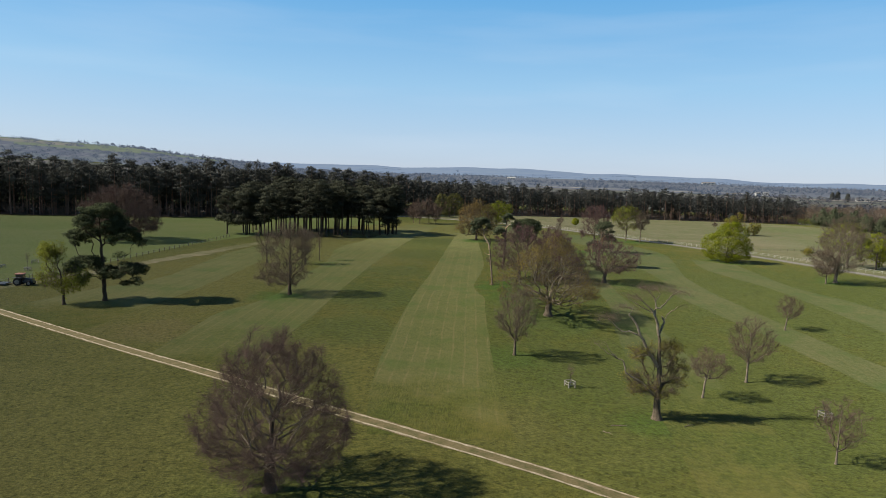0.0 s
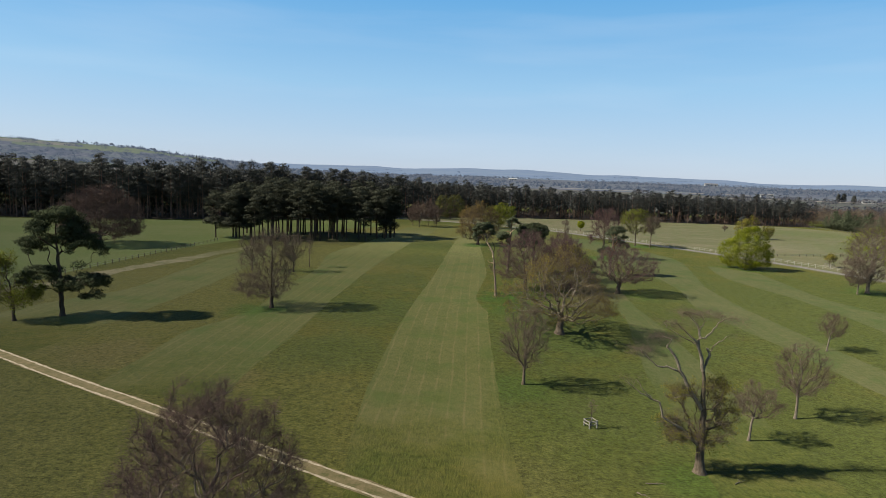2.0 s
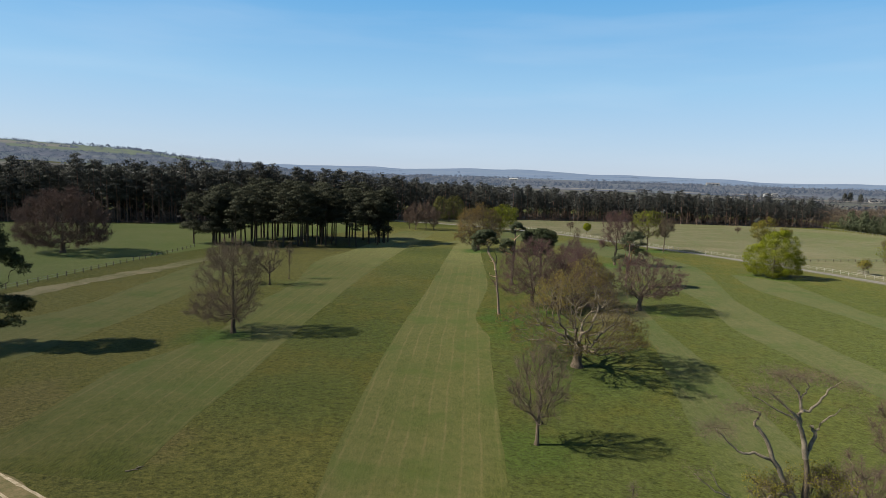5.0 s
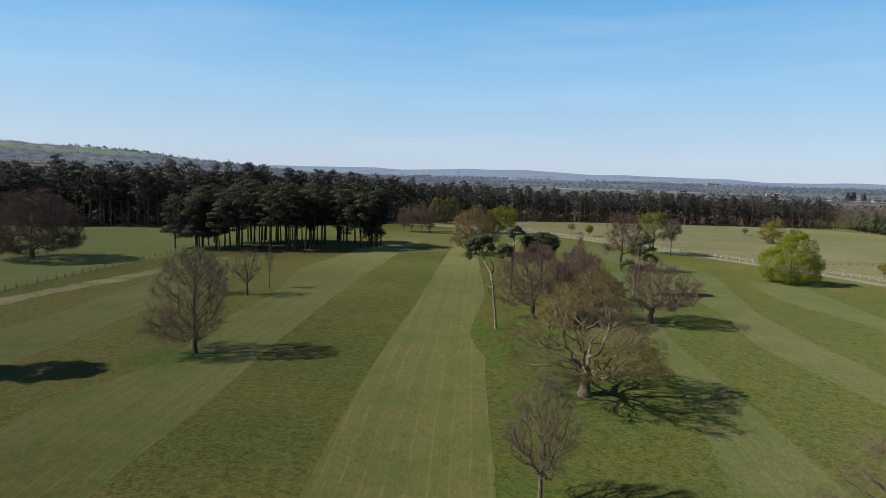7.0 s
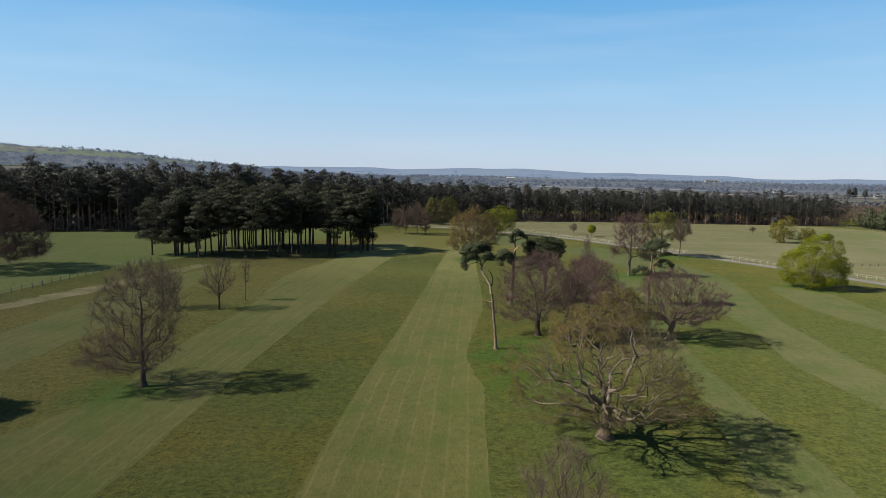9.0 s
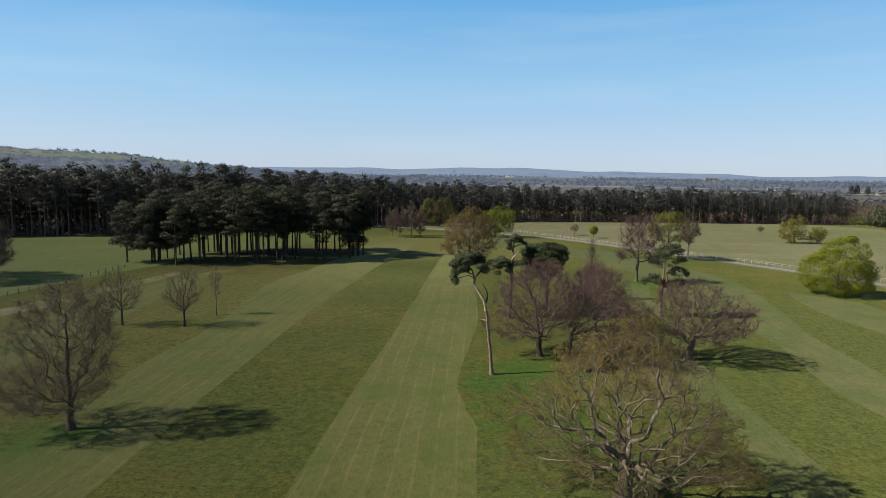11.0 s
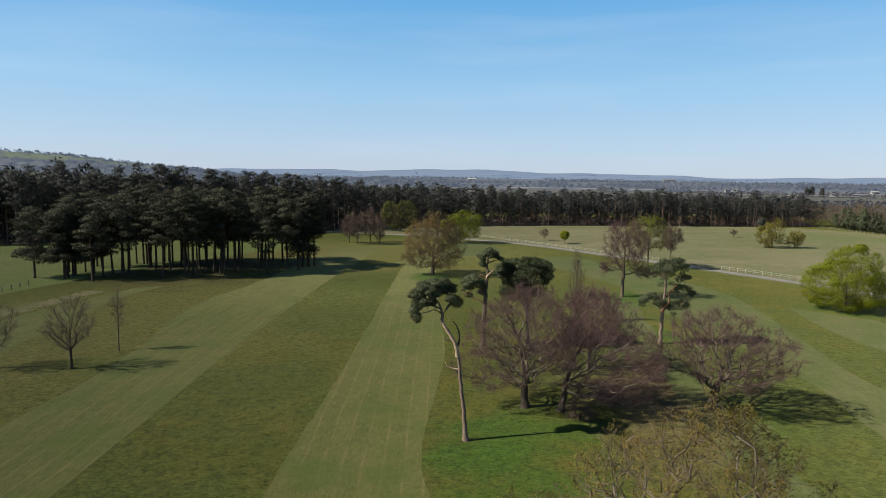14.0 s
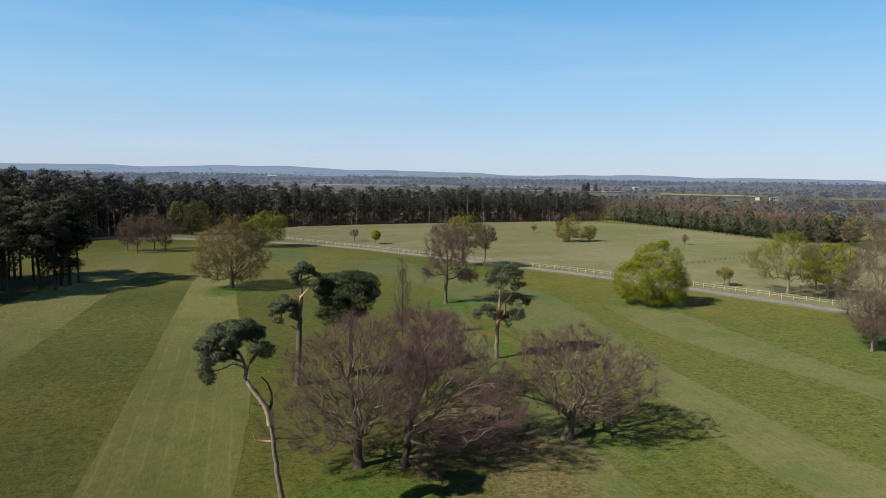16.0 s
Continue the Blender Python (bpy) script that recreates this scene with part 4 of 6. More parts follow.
tree("young_bare_tree", 198.4, 322.0, "small bare tree alone in the pasture", blob(rb, 0, 2.8, 1.6, 1.6, 6), 0.12, (0, 0, 2.5), 0.8, 42, targets=60, twigs=496, twig_len=0.7, twig_r=0.018, twig_mat=TWIG_BROWN)
tree("willow_clump", 154.8, 345.0, "yellow-green bushy tree in the pasture", blob(rb, 0, 5.8, 5.8, 5.0, 10), 0.3, (0, 0, 5), 0.8, 43, targets=120,
     twigs=0, bark=BARK, leaf=LEAF_OLIVE, leaf_n=4500, leaf_size=0.42, leaf_lobes=clumps(rb, [(-2, 0, 5, 4.0, 4.4, 4.6, 1), (1.6, 0, 6.8, 4.0, 4.2, 5.2, 1)], 50, 1.3))
tree("willow_clump", 165.1, 345.5, "low olive-brown bushy tree in the pasture", blob(rb, 0, 3.6, 3.8, 3.2, 7), 0.22, (0, 0, 3), 0.6, 44, targets=90,
     twigs=0, bark=BARK, leaf=LEAF_OLIVE, leaf_n=1800, leaf_size=0.45, leaf_lobes=clumps(rb, [(-1, 0, 3.2, 3.0, 3.2, 3.0, 1), (1.2, 0, 3.8, 2.8, 3, 3.2, 1)], 24, 1.1))
LIME_FORMS = [(1.2, 0, 8.5, 5.0, 5.0, 4.7, 3), (-4.0, 0.5, 5.0, 4.0, 4.4, 4.2, 2), (4.0, -0.5, 4.4, 3.7, 4.0, 3.8, 2), (-1.0, -3.2, 4.4, 5.0, 3.6, 3.8, 2), (0, 3, 5, 5, 3.6, 4, 1)]
tree("green_tree", 94.4, 212.5, "dense rounded tree in bright lime-green leaf", LIME_FORMS, 0.45, (0, 0, 7), 0.8, 45, targets=200,
     twigs=600, bark=BARK, leaf=LEAF_LIME, leaf_n=46000, leaf_size=0.2, leaf_lobes=clumps(rb, LIME_FORMS, 190, 0.95), soft=0.75)
tree("green_sapling", 131.1, 230.0, "young yellow-green tree inside a wooden guard", blob(rb, 0, 3.1, 2.3, 1.5, 6), 0.12, (0, 0, 2.6), 1.2, 46, targets=70,
     twigs=500, twig_len=0.6, bark=BARK, leaf=LEAF_OLIVE, leaf_n=1100, leaf_size=0.3)
tree("budding_tree", 137.1, 216.0, "open tree with a pale trunk and yellow young leaves", dome([(3.6, 3.4, -1), (5.6, 7.0, -1.4), (8, 8.6, -1.6), (11, 7.6, -1.2), (13.4, 4.6, -0.6), (15, 1, -0.4)], 0.16, 0.34), 0.5, (0.4, 0, 7.5), 2.0, 47, targets=300, gnarl=0.18,
     twigs=3000, twig_len=0.9, twig_r=0.014, bark=BARK_PALE, leaf=LEAF_LIME, leaf_n=15000, leaf_size=0.19)
tree("green_tree", 143.0, 210.0, "tree in bright green leaf behind the white fence", blob(rb, 0, 7.6, 5.6, 5.4, 11), 0.36, (0, 0, 7), 1.6, 48, targets=180,
     twigs=1000, twig_len=0.9, twig_r=0.014, bark=BARK, leaf=LEAF_LIME, leaf_n=11000, leaf_size=0.3, leaf_lobes=clumps(rb, [(-1.6, 0, 6.2, 4.4, 4.6, 4.4, 1), (1.8, 0, 8.2, 4.4, 4.4, 4.8, 1.3), (2.6, 1, 4.6, 3.6, 3.6, 3.2, 0.7)], 90, 0.95, core=0.2))
tree("bare_tree", 150.0, 219.0, "bare tree behind the white fence", blob(rb, 0, 8, 4.6, 4.6, 9), 0.36, (0, 0, 8), 2.4, 49, targets=200, gnarl=0.14, twigs=3000, twig_len=0.9, twig_r=0.015, twig_mat=TWIG_BROWN)
tree("bare_lime", 108.6, 174.5, "tall bare tree with ascending branches beside the drive", dome([(2.4, 2.8, -0.8), (4.5, 5.0, -0.6), (8, 6.2, 0.0), (12, 6.4, 0.8), (15.5, 5.6, 1.3), (18.0, 3.4, 1.5), (19.6, 0.8, 1.6)], 0.16), 0.62, (0.8, 0, 12), 2.0, 50, targets=520, gnarl=0.15, bf=0.4, tip=0.02,
     twigs=8000, twig_len=0.85, twig_r=0.012, bark=BARK_PALE, twig_mat=TWIG_BROWN, up=0.5)
tree("bare_tree", 104.4, 171.8, "smaller bare tree beside a taller one", blob(rb, -0.4, 5.8, 3.7, 4.2, 8), 0.24, (0, 0, 6), 1.4, 51, targets=190, gnarl=0.12,
     twigs=3000, twig_len=0.8, twig_r=0.012, bark=BARK_PALE, twig_mat=TWIG_BROWN)
tree("leafing_tree", -69.8, 111.4, "crooked tree in yellow-green young leaf", [(-1.8, 0, 9.2, 2.4, 2.2, 2.6, 3), (0.4, 0, 4.8, 4.2, 3.6, 2.4, 4), (-2.5, 0, 5.6, 2.6, 2.4, 2, 2), (-0.8, 0, 7, 1.6, 1.6, 2, 1)], 0.36, (-0.6, 0, 6.5), 2.2, 52,
     targets=220, gnarl=0.2, twigs=2200, twig_len=0.7, bark=BARK_DARK, leaf=LEAF_MOSS, leaf_n=7500, leaf_size=0.24)

# ---- parkland pines ----
tree("leaning_pine", 11.4, 148.6, "leaning old pine with a bare split trunk and dark crown", pads(rb, -3.1, 14.7, 2.6, 1.5, 50, 0.21) + [(-5.2, 0, 13.0, 0.6, 0.6, 0.7, 0.4), (-4.9, 0.4, 13.6, 0.7, 0.7, 0.6, 0.5), (-5.0, -0.3, 12.4, 0.5, 0.5, 0.5, 0.25), (-1.2, 0, 13.9, 0.7, 0.7, 0.5, 0.4)], 0.245, None, 12.4, 60,
     targets=130, gnarl=0.1, tip=0.02, twigs=500, twig_len=0.5, bark=BARK_LEAN, twig_mat=BARK_DARK, needle=NEEDLE_BLUE, needle_n=9000, needle_size=0.22,
     lean=[(0, 0, -0.2), (-0.3, 0, 3.0), (-0.65, 0, 6.0), (-1.0, 0, 9.0), (-1.25, 0, 10.0), (-2.1, 0.1, 11.2), (-2.6, 0, 11.9), (-2.5, 0, 12.8), (-2.9, 0, 13.8)])
leaning = [o for o in scene.objects if o.name.startswith("leaning_pine")][0]


def stub(pts, r0, r1, sides=7):
    p = np.array(pts, dtype=float)
    return mesh_np("stub", *tubes(p, np.linspace(r0, r1, len(p)), [list(range(len(p)))]), True)


def crooked(pts, r):
    """A limb's line with small crooks between its corners."""
    rs = np.random.RandomState(int(abs(pts[-1][0]) * 1000))
    p = np.array(pts, dtype=float)
    t = np.linspace(0, len(p) - 1, len(p) * 3)
    q = np.c_[[np.interp(t, np.arange(len(p)), p[:, i]) for i in range(3)]].T
    q[1:] += rs.normal(0, 0.045, q[1:].shape)
    return q


tree("stag_headed_oak", 26.9, 71.3, "half-dead oak with bleached bare top limbs and sparse low leaves",
     [(1.5, 0.4, 5.4, 2.0, 2.0, 2.6, 4), (-2.2, 0.4, 4.4, 2.2, 2.0, 1.8, 4), (0.4, 0.6, 7.6, 1.8, 1.8, 1.8, 2), (-0.2, 0, 3.6, 2.4, 2.2, 1.2, 2), (-2.4, 0.3, 7.8, 1.5, 1.5, 1.5, 1), (1.4, 0, 8.6, 1.2, 1.4, 1.2, 0.7)], 0.46, None, 2.6, 15,
     targets=240, gnarl=0.17, arch=0.03, tip=0.02, twigs=4200, twig_len=0.6, bark=BARK, twig_mat=TWIG_BROWN, leaf=LEAF_OLIVE, leaf_n=8500, leaf_size=0.12, soft=0.3,
     lean=[(0, 0, -0.2), (-0.1, 0, 2.5), (-0.1, 0.0, 4.9), (-0.2, 0, 7.5), (-0.5, 0, 10.3)])
stag = [o for o in scene.objects if o.name.startswith("stag_headed_oak")][0]
rsg = np.random.RandomState(31)
spray = []
for pts, r0, r1, haze in (
        ([(-0.5, 0, 10.2), (-0.8, 0, 11.8), (-1.2, -0.1, 12.6), (-1.7, -0.1, 13.3), (-2.5, 0.0, 14.0), (-3.2, 0.1, 14.6)], 0.19, 0.03, 26),
        ([(-0.5, 0, 10.2), (-0.15, 0.1, 10.9), (0.0, 0.1, 12.1), (-0.3, 0.1, 12.4)], 0.15, 0.09, 0),
        ([(-1.2, -0.1, 12.4), (-1.0, 0.1, 13.5), (-0.6, 0.1, 13.3), (0.0, 0.0, 14.1), (0.7, 0.1, 14.9), (1.3, 0.1, 15.4)], 0.14, 0.03, 34),
        ([(-1.0, 0.1, 13.4), (-1.1, 0.1, 14.2), (-1.8, 0.2, 15.2), (-2.2, 0.2, 15.6)], 0.11, 0.025, 34),
        ([(-1.1, 0.1, 14.2), (-0.6, 0.2, 14.9), (-0.8, 0.2, 15.4), (-1.5, 0.3, 15.7)], 0.07, 0.02, 30),
        ([(0.0, 0.1, 12.1), (0.6, 0.0, 13.0), (1.4, -0.1, 13.6)], 0.08, 0.025, 4),
        ([(-0.4, 0, 6.4), (-1.5, -0.2, 8.1), (-2.6, -0.3, 10.0), (-3.4, -0.3, 11.7), (-4.2, -0.3, 12.5), (-3.8, -0.3, 13.3), (-4.6, -0.2, 13.4)], 0.22, 0.035, 30),
        ([(-2.6, -0.3, 10.0), (-3.8, -0.4, 10.5), (-5.1, -0.4, 10.6), (-6.3, -0.4, 11.8), (-6.7, -0.4, 12.2)], 0.12, 0.025, 40),
        ([(-1.5, -0.1, 12.8), (-2.6, 0.0, 13.4), (-4.1, 0.1, 14.2), (-4.5, 0.1, 14.8)], 0.08, 0.02, 8),
        ([(-0.2, 0, 2.6), (-1.6, -0.3, 3.9), (-2.3, -0.4, 4.6), (-4.0, -0.5, 5.6), (-4.6, -0.5, 7.1), (-5.4, -0.5, 7.4), (-6.8, -0.5, 8.2), (-7.8, -0.4, 9.0)], 0.17, 0.025, 6),
        ([(-5.3, -0.5, 7.4), (-6.2, -0.5, 8.3), (-6.9, -0.5, 9.3)], 0.06, 0.02, 2),
        ([(-1.0, -0.1, 7.6), (-2.3, -0.3, 7.8), (-3.2, -0.4, 7.5)], 0.11, 0.05, 0)):
    part("dead_limb", stub(crooked(pts, r0), r0, r1), GREYLIMB, stag, "bleached bare limb")
    if haze:  # flat heads of fine twigs on the live ends
        e = np.array(pts[-1]) + rsg.normal(0, 1, (haze, 3)) * (0.8, 0.8, 0.18)
        b = np.array(pts[-1]) + (e - np.array(pts[-1])) * 0.25
        spray.append(shoots(rsg, b, unit(e - b + (0, 0, 0.2)), np.full((haze, 1), 0.9), 0.01))
        b = np.repeat(e, 40, 0) + rsg.normal(0, 0.32, (haze * 40, 3)) * (1, 1, 0.6)
        spray.append(shoots(rsg, b, unit(rsg.normal(size=b.shape) + (0, 0, 0.3)), np.full((len(b), 1), 0.3), 0.007))
part("crown", mesh_np("crown", *join(*spray)), TWIG_BROWN, stag, "flat heads of fine brown twigs")
part("split_trunk", stub([(-1.0, -0.10, 8.5), (-1.1, -0.2, 9.3), (-1.32, -0.22, 10.0), (-1.72, -0.16, 10.6), (-2.2, -0.10, 11.3), (-2.5, -0.06, 11.9)], 0.21, 0.14), DEADWOOD, leaning, "bleached torn wood")
part("dead_limb", stub([(-1.15, 0, 9.2), (-0.85, 0, 10.0), (-0.85, 0.05, 10.8), (-1.1, 0.1, 11.5), (-1.5, 0.1, 12.0)], 0.13, 0.04), BARK_DARK, leaning, "dark dead limb")
part("dead_limb", stub([(-0.7, 0, 7.2), (-1.3, 0.05, 7.25), (-2.0, 0.1, 7.45), (-2.15, 0.1, 7.9)], 0.11, 0.03), DEADWOOD, leaning, "bleached dead branch stub")
part("dead_limb", stub([(-1.3, 0, 10.0), (-1.9, -0.1, 10.1), (-2.3, -0.1, 10.3)], 0.13, 0.03), DEADWOOD, leaning, "bleached dead branch stub")
tree("old_pine", -64.8, 116.2, "large dark forked pine with two tiers of foliage", pads(rb, -0.6, 15.2, 5.2, 4.2, 90, 0.2) + pads(rb, 4.2, 12.0, 3.6, 2.8, 40, 0.24) + [(3.0, 0, 9.0, 1.2, 1.2, 0.8, 1)] + pads(rb, -4.2, 12.0, 3.0, 2.2, 34, 0.25) + pads(rb, -3.2, 6.4, 4.2, 2.9, 50, 0.22) + pads(rb, 5.0, 5.4, 3.8, 2.7, 46, 0.24) + pads(rb, 1.2, 5.4, 2.6, 1.8, 24, 0.28), 0.55, (-0.8, 0, 14), 3.2, 61,
     targets=300, gnarl=0.18, tip=0.02, twigs=1500, twig_len=0.5, bark=BARK_DARK, twig_mat=BARK_DARK, needle=NEEDLE, needle_n=22000, needle_size=0.34, max_limbs=8)
tree("scots_pine", 44.6, 184.0, "scots pine with orange twisted limbs and layered blue-green foliage", pads(rb, 1.5, 11.0, 3.4, 3.0, 74, 0.21) + pads(rb, 3.2, 8.0, 2.0, 2.0, 26, 0.28) + pads(rb, -1.6, 6.4, 2.4, 1.8, 30, 0.25) + pads(rb, 2.0, 5.6, 2.8, 1.6, 30, 0.25), 0.42, (0.5, 0, 10.6), 3.4, 62,
     targets=170, gnarl=0.2, tip=0.02, twigs=500, twig_len=0.5, bark=BARK_LEAN, limb_mat=BARK_RED, twig_mat=BARK_DARK, needle=NEEDLE_BLUE, needle_n=11000, needle_size=0.23)
red_pine = [o for o in scene.objects if o.name.startswith("scots_pine")][-1]
part("twisted_limb", stub([(0.0, -0.2, 5.2), (0.5, -1.6, 7.0), (0.1, -2.4, 8.6), (0.9, -2.8, 9.8)], 0.2, 0.07), BARK_RED, red_pine, "orange twisted limb")
part("twisted_limb", stub([(0.2, -0.9, 6.2), (-0.9, -1.9, 7.4), (-1.2, -2.2, 8.6)], 0.14, 0.05), BARK_RED, red_pine, "orange twisted limb")
tree("scots_pine", 16.4, 181.5, "pine with a torn orange top limb and dark side foliage", pads(rb, 0.8, 13.9, 2.1, 1.6, 34, 0.25) + pads(rb, -1.5, 9.5, 2.4, 2.3, 46, 0.24), 0.5, (0.5, 0, 12), 6.5, 63,
     targets=120, gnarl=0.16, tip=0.02, twigs=400, twig_len=0.5, bark=BARK, limb_mat=BARK_RED, twig_mat=BARK_DARK, needle=NEEDLE_BLUE, needle_n=10000, needle_size=0.22)
torn = [o for o in scene.objects if o.name.startswith("scots_pine")][-1]
part("torn_limb", stub([(0.1, -0.3, 10.2), (0.3, -0.45, 11.2), (0.9, -0.5, 11.8), (1.6, -0.5, 12.4)], 0.16, 0.07), DEADWOOD, torn, "bleached torn limb")
part("torn_limb", stub([(0.2, -0.4, 11.0), (-0.4, -0.5, 11.5), (-0.9, -0.5, 11.3)], 0.12, 0.04), BARK_RED, torn, "orange torn limb")
tree("scots_pine", 23.6, 184.0, "pine with a wide dense dark crown", pads(rb, -0.4, 11.2, 5.2, 3.2, 120, 0.19) + pads(rb, -1.6, 8.2, 3.6, 2.2, 50, 0.23), 0.42, (0, 0, 10.5), 6.0, 64,
     targets=160, gnarl=0.14, tip=0.02, twigs=400, twig_len=0.5, bark=BARK_PINE, twig_mat=BARK_DARK, needle=NEEDLE, needle_n=20000, needle_size=0.26)
tree("small_pine", 160.6, 364.0, "small dark pine in the pasture", [(0, 0, 9.2, 1.8, 1.8, 1.8, 2), (0.4, 0, 6.8, 1.6, 1.6, 1, 1)], 0.2, (0, 0, 9), 5.5, 65,
     targets=50, tip=0.02, twigs=0, bark=BARK_PINE, needle=NEEDLE_FAR, needle_n=900, needle_size=0.7)

# scrub in the grove
for bx_, by_, bw_, bh_, sd in ((24.0, 153.6, 4.0, 2.2, 81), (36.5, 167.0, 4.6, 3.6, 82), (38.0, 184.0, 4.0, 2.6, 83), (28.5, 158.0, 4.2, 2.6, 84)):
    tree("bare_bush", bx_, by_, "tangled bare bush of drooping brown twigs in the grove", blob(rb, 0, bh_ * 0.5, bw_ / 2, bh_ * 0.45, 6), 0.12, (0, 0, bh_ * 0.4), 0.3, sd,
         targets=70, gnarl=0.12, arch=0.15, twigs=700, twig_len=0.6, bark=BARK_DARK, twig_mat=TWIG_PURPLE, up=-0.1)


def fallen_branch(x, y, turn, length, seed):
    rs = np.random.RandomState(seed)
    ob = thing("fallen_branch", x, y, "pale fallen branch lying in the grass", "branch", turn=turn)
    p = np.c_[np.linspace(0, length, 6), np.cumsum(rs.normal(0, 0.08, 6)), np.full(6, 0.06)]
    part("branch", mesh_np("branch", *tubes(p, np.linspace(0.07, 0.02, 6), [list(range(6))]), True), BARK_PALE, ob)
    q = np.c_[np.linspace(length * 0.5, length * 0.8, 4), np.linspace(p[3, 1], p[3, 1] + 0.5, 4), np.full(4, 0.07)]
    part("side_branch", mesh_np("side_branch", *tubes(q, np.linspace(0.04, 0.01, 4), [list(range(4))]), True), BARK_PALE, ob)


for x_, y_, a_, l_, s_ in ((20.6, 67.5, 10, 1.8, 1), (19.2, 65.6, -30, 1.2, 2), (29.5, 69.0, 40, 1.6, 3), (-22.0, 76.0, 20, 1.2, 4), (-24.8, 82.0, 15, 1.3, 5), (-24.2, 82.4, 70, 0.9, 6), (-17.0, 77.2, -20, 0.9, 7), (-16.7, 77.6, 50, 0.7, 8)):
    fallen_branch(x_, y_, a_, l_, s_)

# ---- plantation and island of pines ----


def forest_pine_arrays(seed, h, n, size, low=0.5, wide=1.0):
    """A tall drawn-up pine: trunk corners and quads, dead stubs, needle quads."""
    rs = np.random.RandomState(seed)
    zs = np.linspace(0, h * 0.93, 6)
    p = np.c_[np.cumsum(rs.normal(0, 0.12, 6)), np.cumsum(rs.normal(0, 0.12, 6)), zs]
    p[0, :2] = 0
    p[0, 2] = -0.2
    r = np.linspace(0.24 if wide < 1.2 else 0.31, 0.05, 6)
    tv, tf = tubes(p, r, [list(range(6))])
    tf = quads(tf)
    k = 14
    zz = rs.uniform(h * 0.25, h * low + 2, k)
    sv, sf, _, _ = spikes(rs, np.c_[np.interp(zz, zs, p[:, 0]), np.interp(zz, zs, p[:, 1]), zz], np.c_[rs.normal(size=(k, 2)), rs.normal(0.1, 0.2, k)], rs.uniform(1, 2.2, k), 0.04)
    wood = join((tv, tf), (sv, sf))
    top = p[-1]
    lobes = []
    count = 17 + int((0.45 - low) * 40) + (10 if low < 0.15 else 0)
    for i in range(count):
        # boughs in layers: wide cushions below, a rounded head above
        u = (i + rs.rand()) / count
        z = h * (low + (0.97 - low) * u)
        spread = 3.3 * math.sin(math.pi * (0.22 + 0.66 * u)) * rs.uniform(0.3, 1.0) * wide
        a = i * 2.4 + rs.normal(0, 0.5)
        rr = rs.uniform(1.1, 2.0) * (0.6 + 0.4 * wide)
        x0, y0 = np.interp(z, zs, p[:, 0]), np.interp(z, zs, p[:, 1])
        lobes.append((x0 + math.cos(a) * spread, y0 + math.sin(a) * spread, z, rr, rr, rr * 0.36, rr * rr))
    lobes.append((top[0], top[1], h * 0.97, 1.3, 1.3, 0.6, 1.6))
    at, out = in_lobes(rs, lobes, n, 0.3, True)
    out = unit(out + 0.5 * unit((at - np.array([[0, 0, h * (low + 1) / 2]])) * (1, 1, 0.35)))
    lv, lf = tufts(rs, at, size * 0.46, 2, out * 0.5 * (1, 1, 0.3), 0.27, 0.0)
    return wood, facing(lv, lf, np.repeat(out, 2, 0), 0.88)


def inside_of(edge, depth, spacing, seed):
    """Places along a line and behind it (to its left)."""
    rs = np.random.RandomState(seed)
    p = along(edge, spacing)
    t = unit(np.gradient(p, axis=0))
    nrm = np.c_[-t[:, 1], t[:, 0]]
    out = []
    for row in range(int(depth / spacing) + 1):
        for i in range(len(p)):
            q = p[i] + nrm[i] * (row * spacing + 2.5) + rs.normal(0, spacing * 0.27, 2)
            out.append((q[0], q[1], row))
    return out


VARIANTS = []
for v in range(6):
    h = (22.0, 23.5, 20.5, 24.5, 21.5, 19.5)[v]
    wood, need = forest_pine_arrays(100 + v, h, 1200, 1.05, (0.42, 0.48, 0.36, 0.5, 0.42, 0.3)[v])
    VARIANTS.append((mesh_np("trunk", *wood), mesh_np("foliage", *need[:2], True, need[2]), h))
    VARIANTS[-1][0].materials.append(BARK_FOREST)
    VARIANTS[-1][1].materials.append(NEEDLE_FAR)


def forest_pine(x, y, v, scale, turn, group, label):
    ob = thing("pine", x, y, label, "tree", group, turn)
    ob.scale = (scale, scale, scale)
    part("trunk", VARIANTS[v][0], None, ob)
    part("foliage", VARIANTS[v][1], None, ob)
    return ob


def edge_scale(x):
    """The plantation is taller on the hill side."""
    return float(np.interp(x, (-100, 40, 262), (1.26, 0.95, 0.84)))


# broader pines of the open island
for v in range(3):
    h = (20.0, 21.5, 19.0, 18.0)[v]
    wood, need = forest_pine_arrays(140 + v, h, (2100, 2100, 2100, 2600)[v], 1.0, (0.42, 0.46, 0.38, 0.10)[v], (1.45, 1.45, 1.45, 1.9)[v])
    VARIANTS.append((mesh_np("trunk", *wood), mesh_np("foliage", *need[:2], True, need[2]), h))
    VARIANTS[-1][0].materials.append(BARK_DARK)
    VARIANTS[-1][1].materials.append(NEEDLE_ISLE)

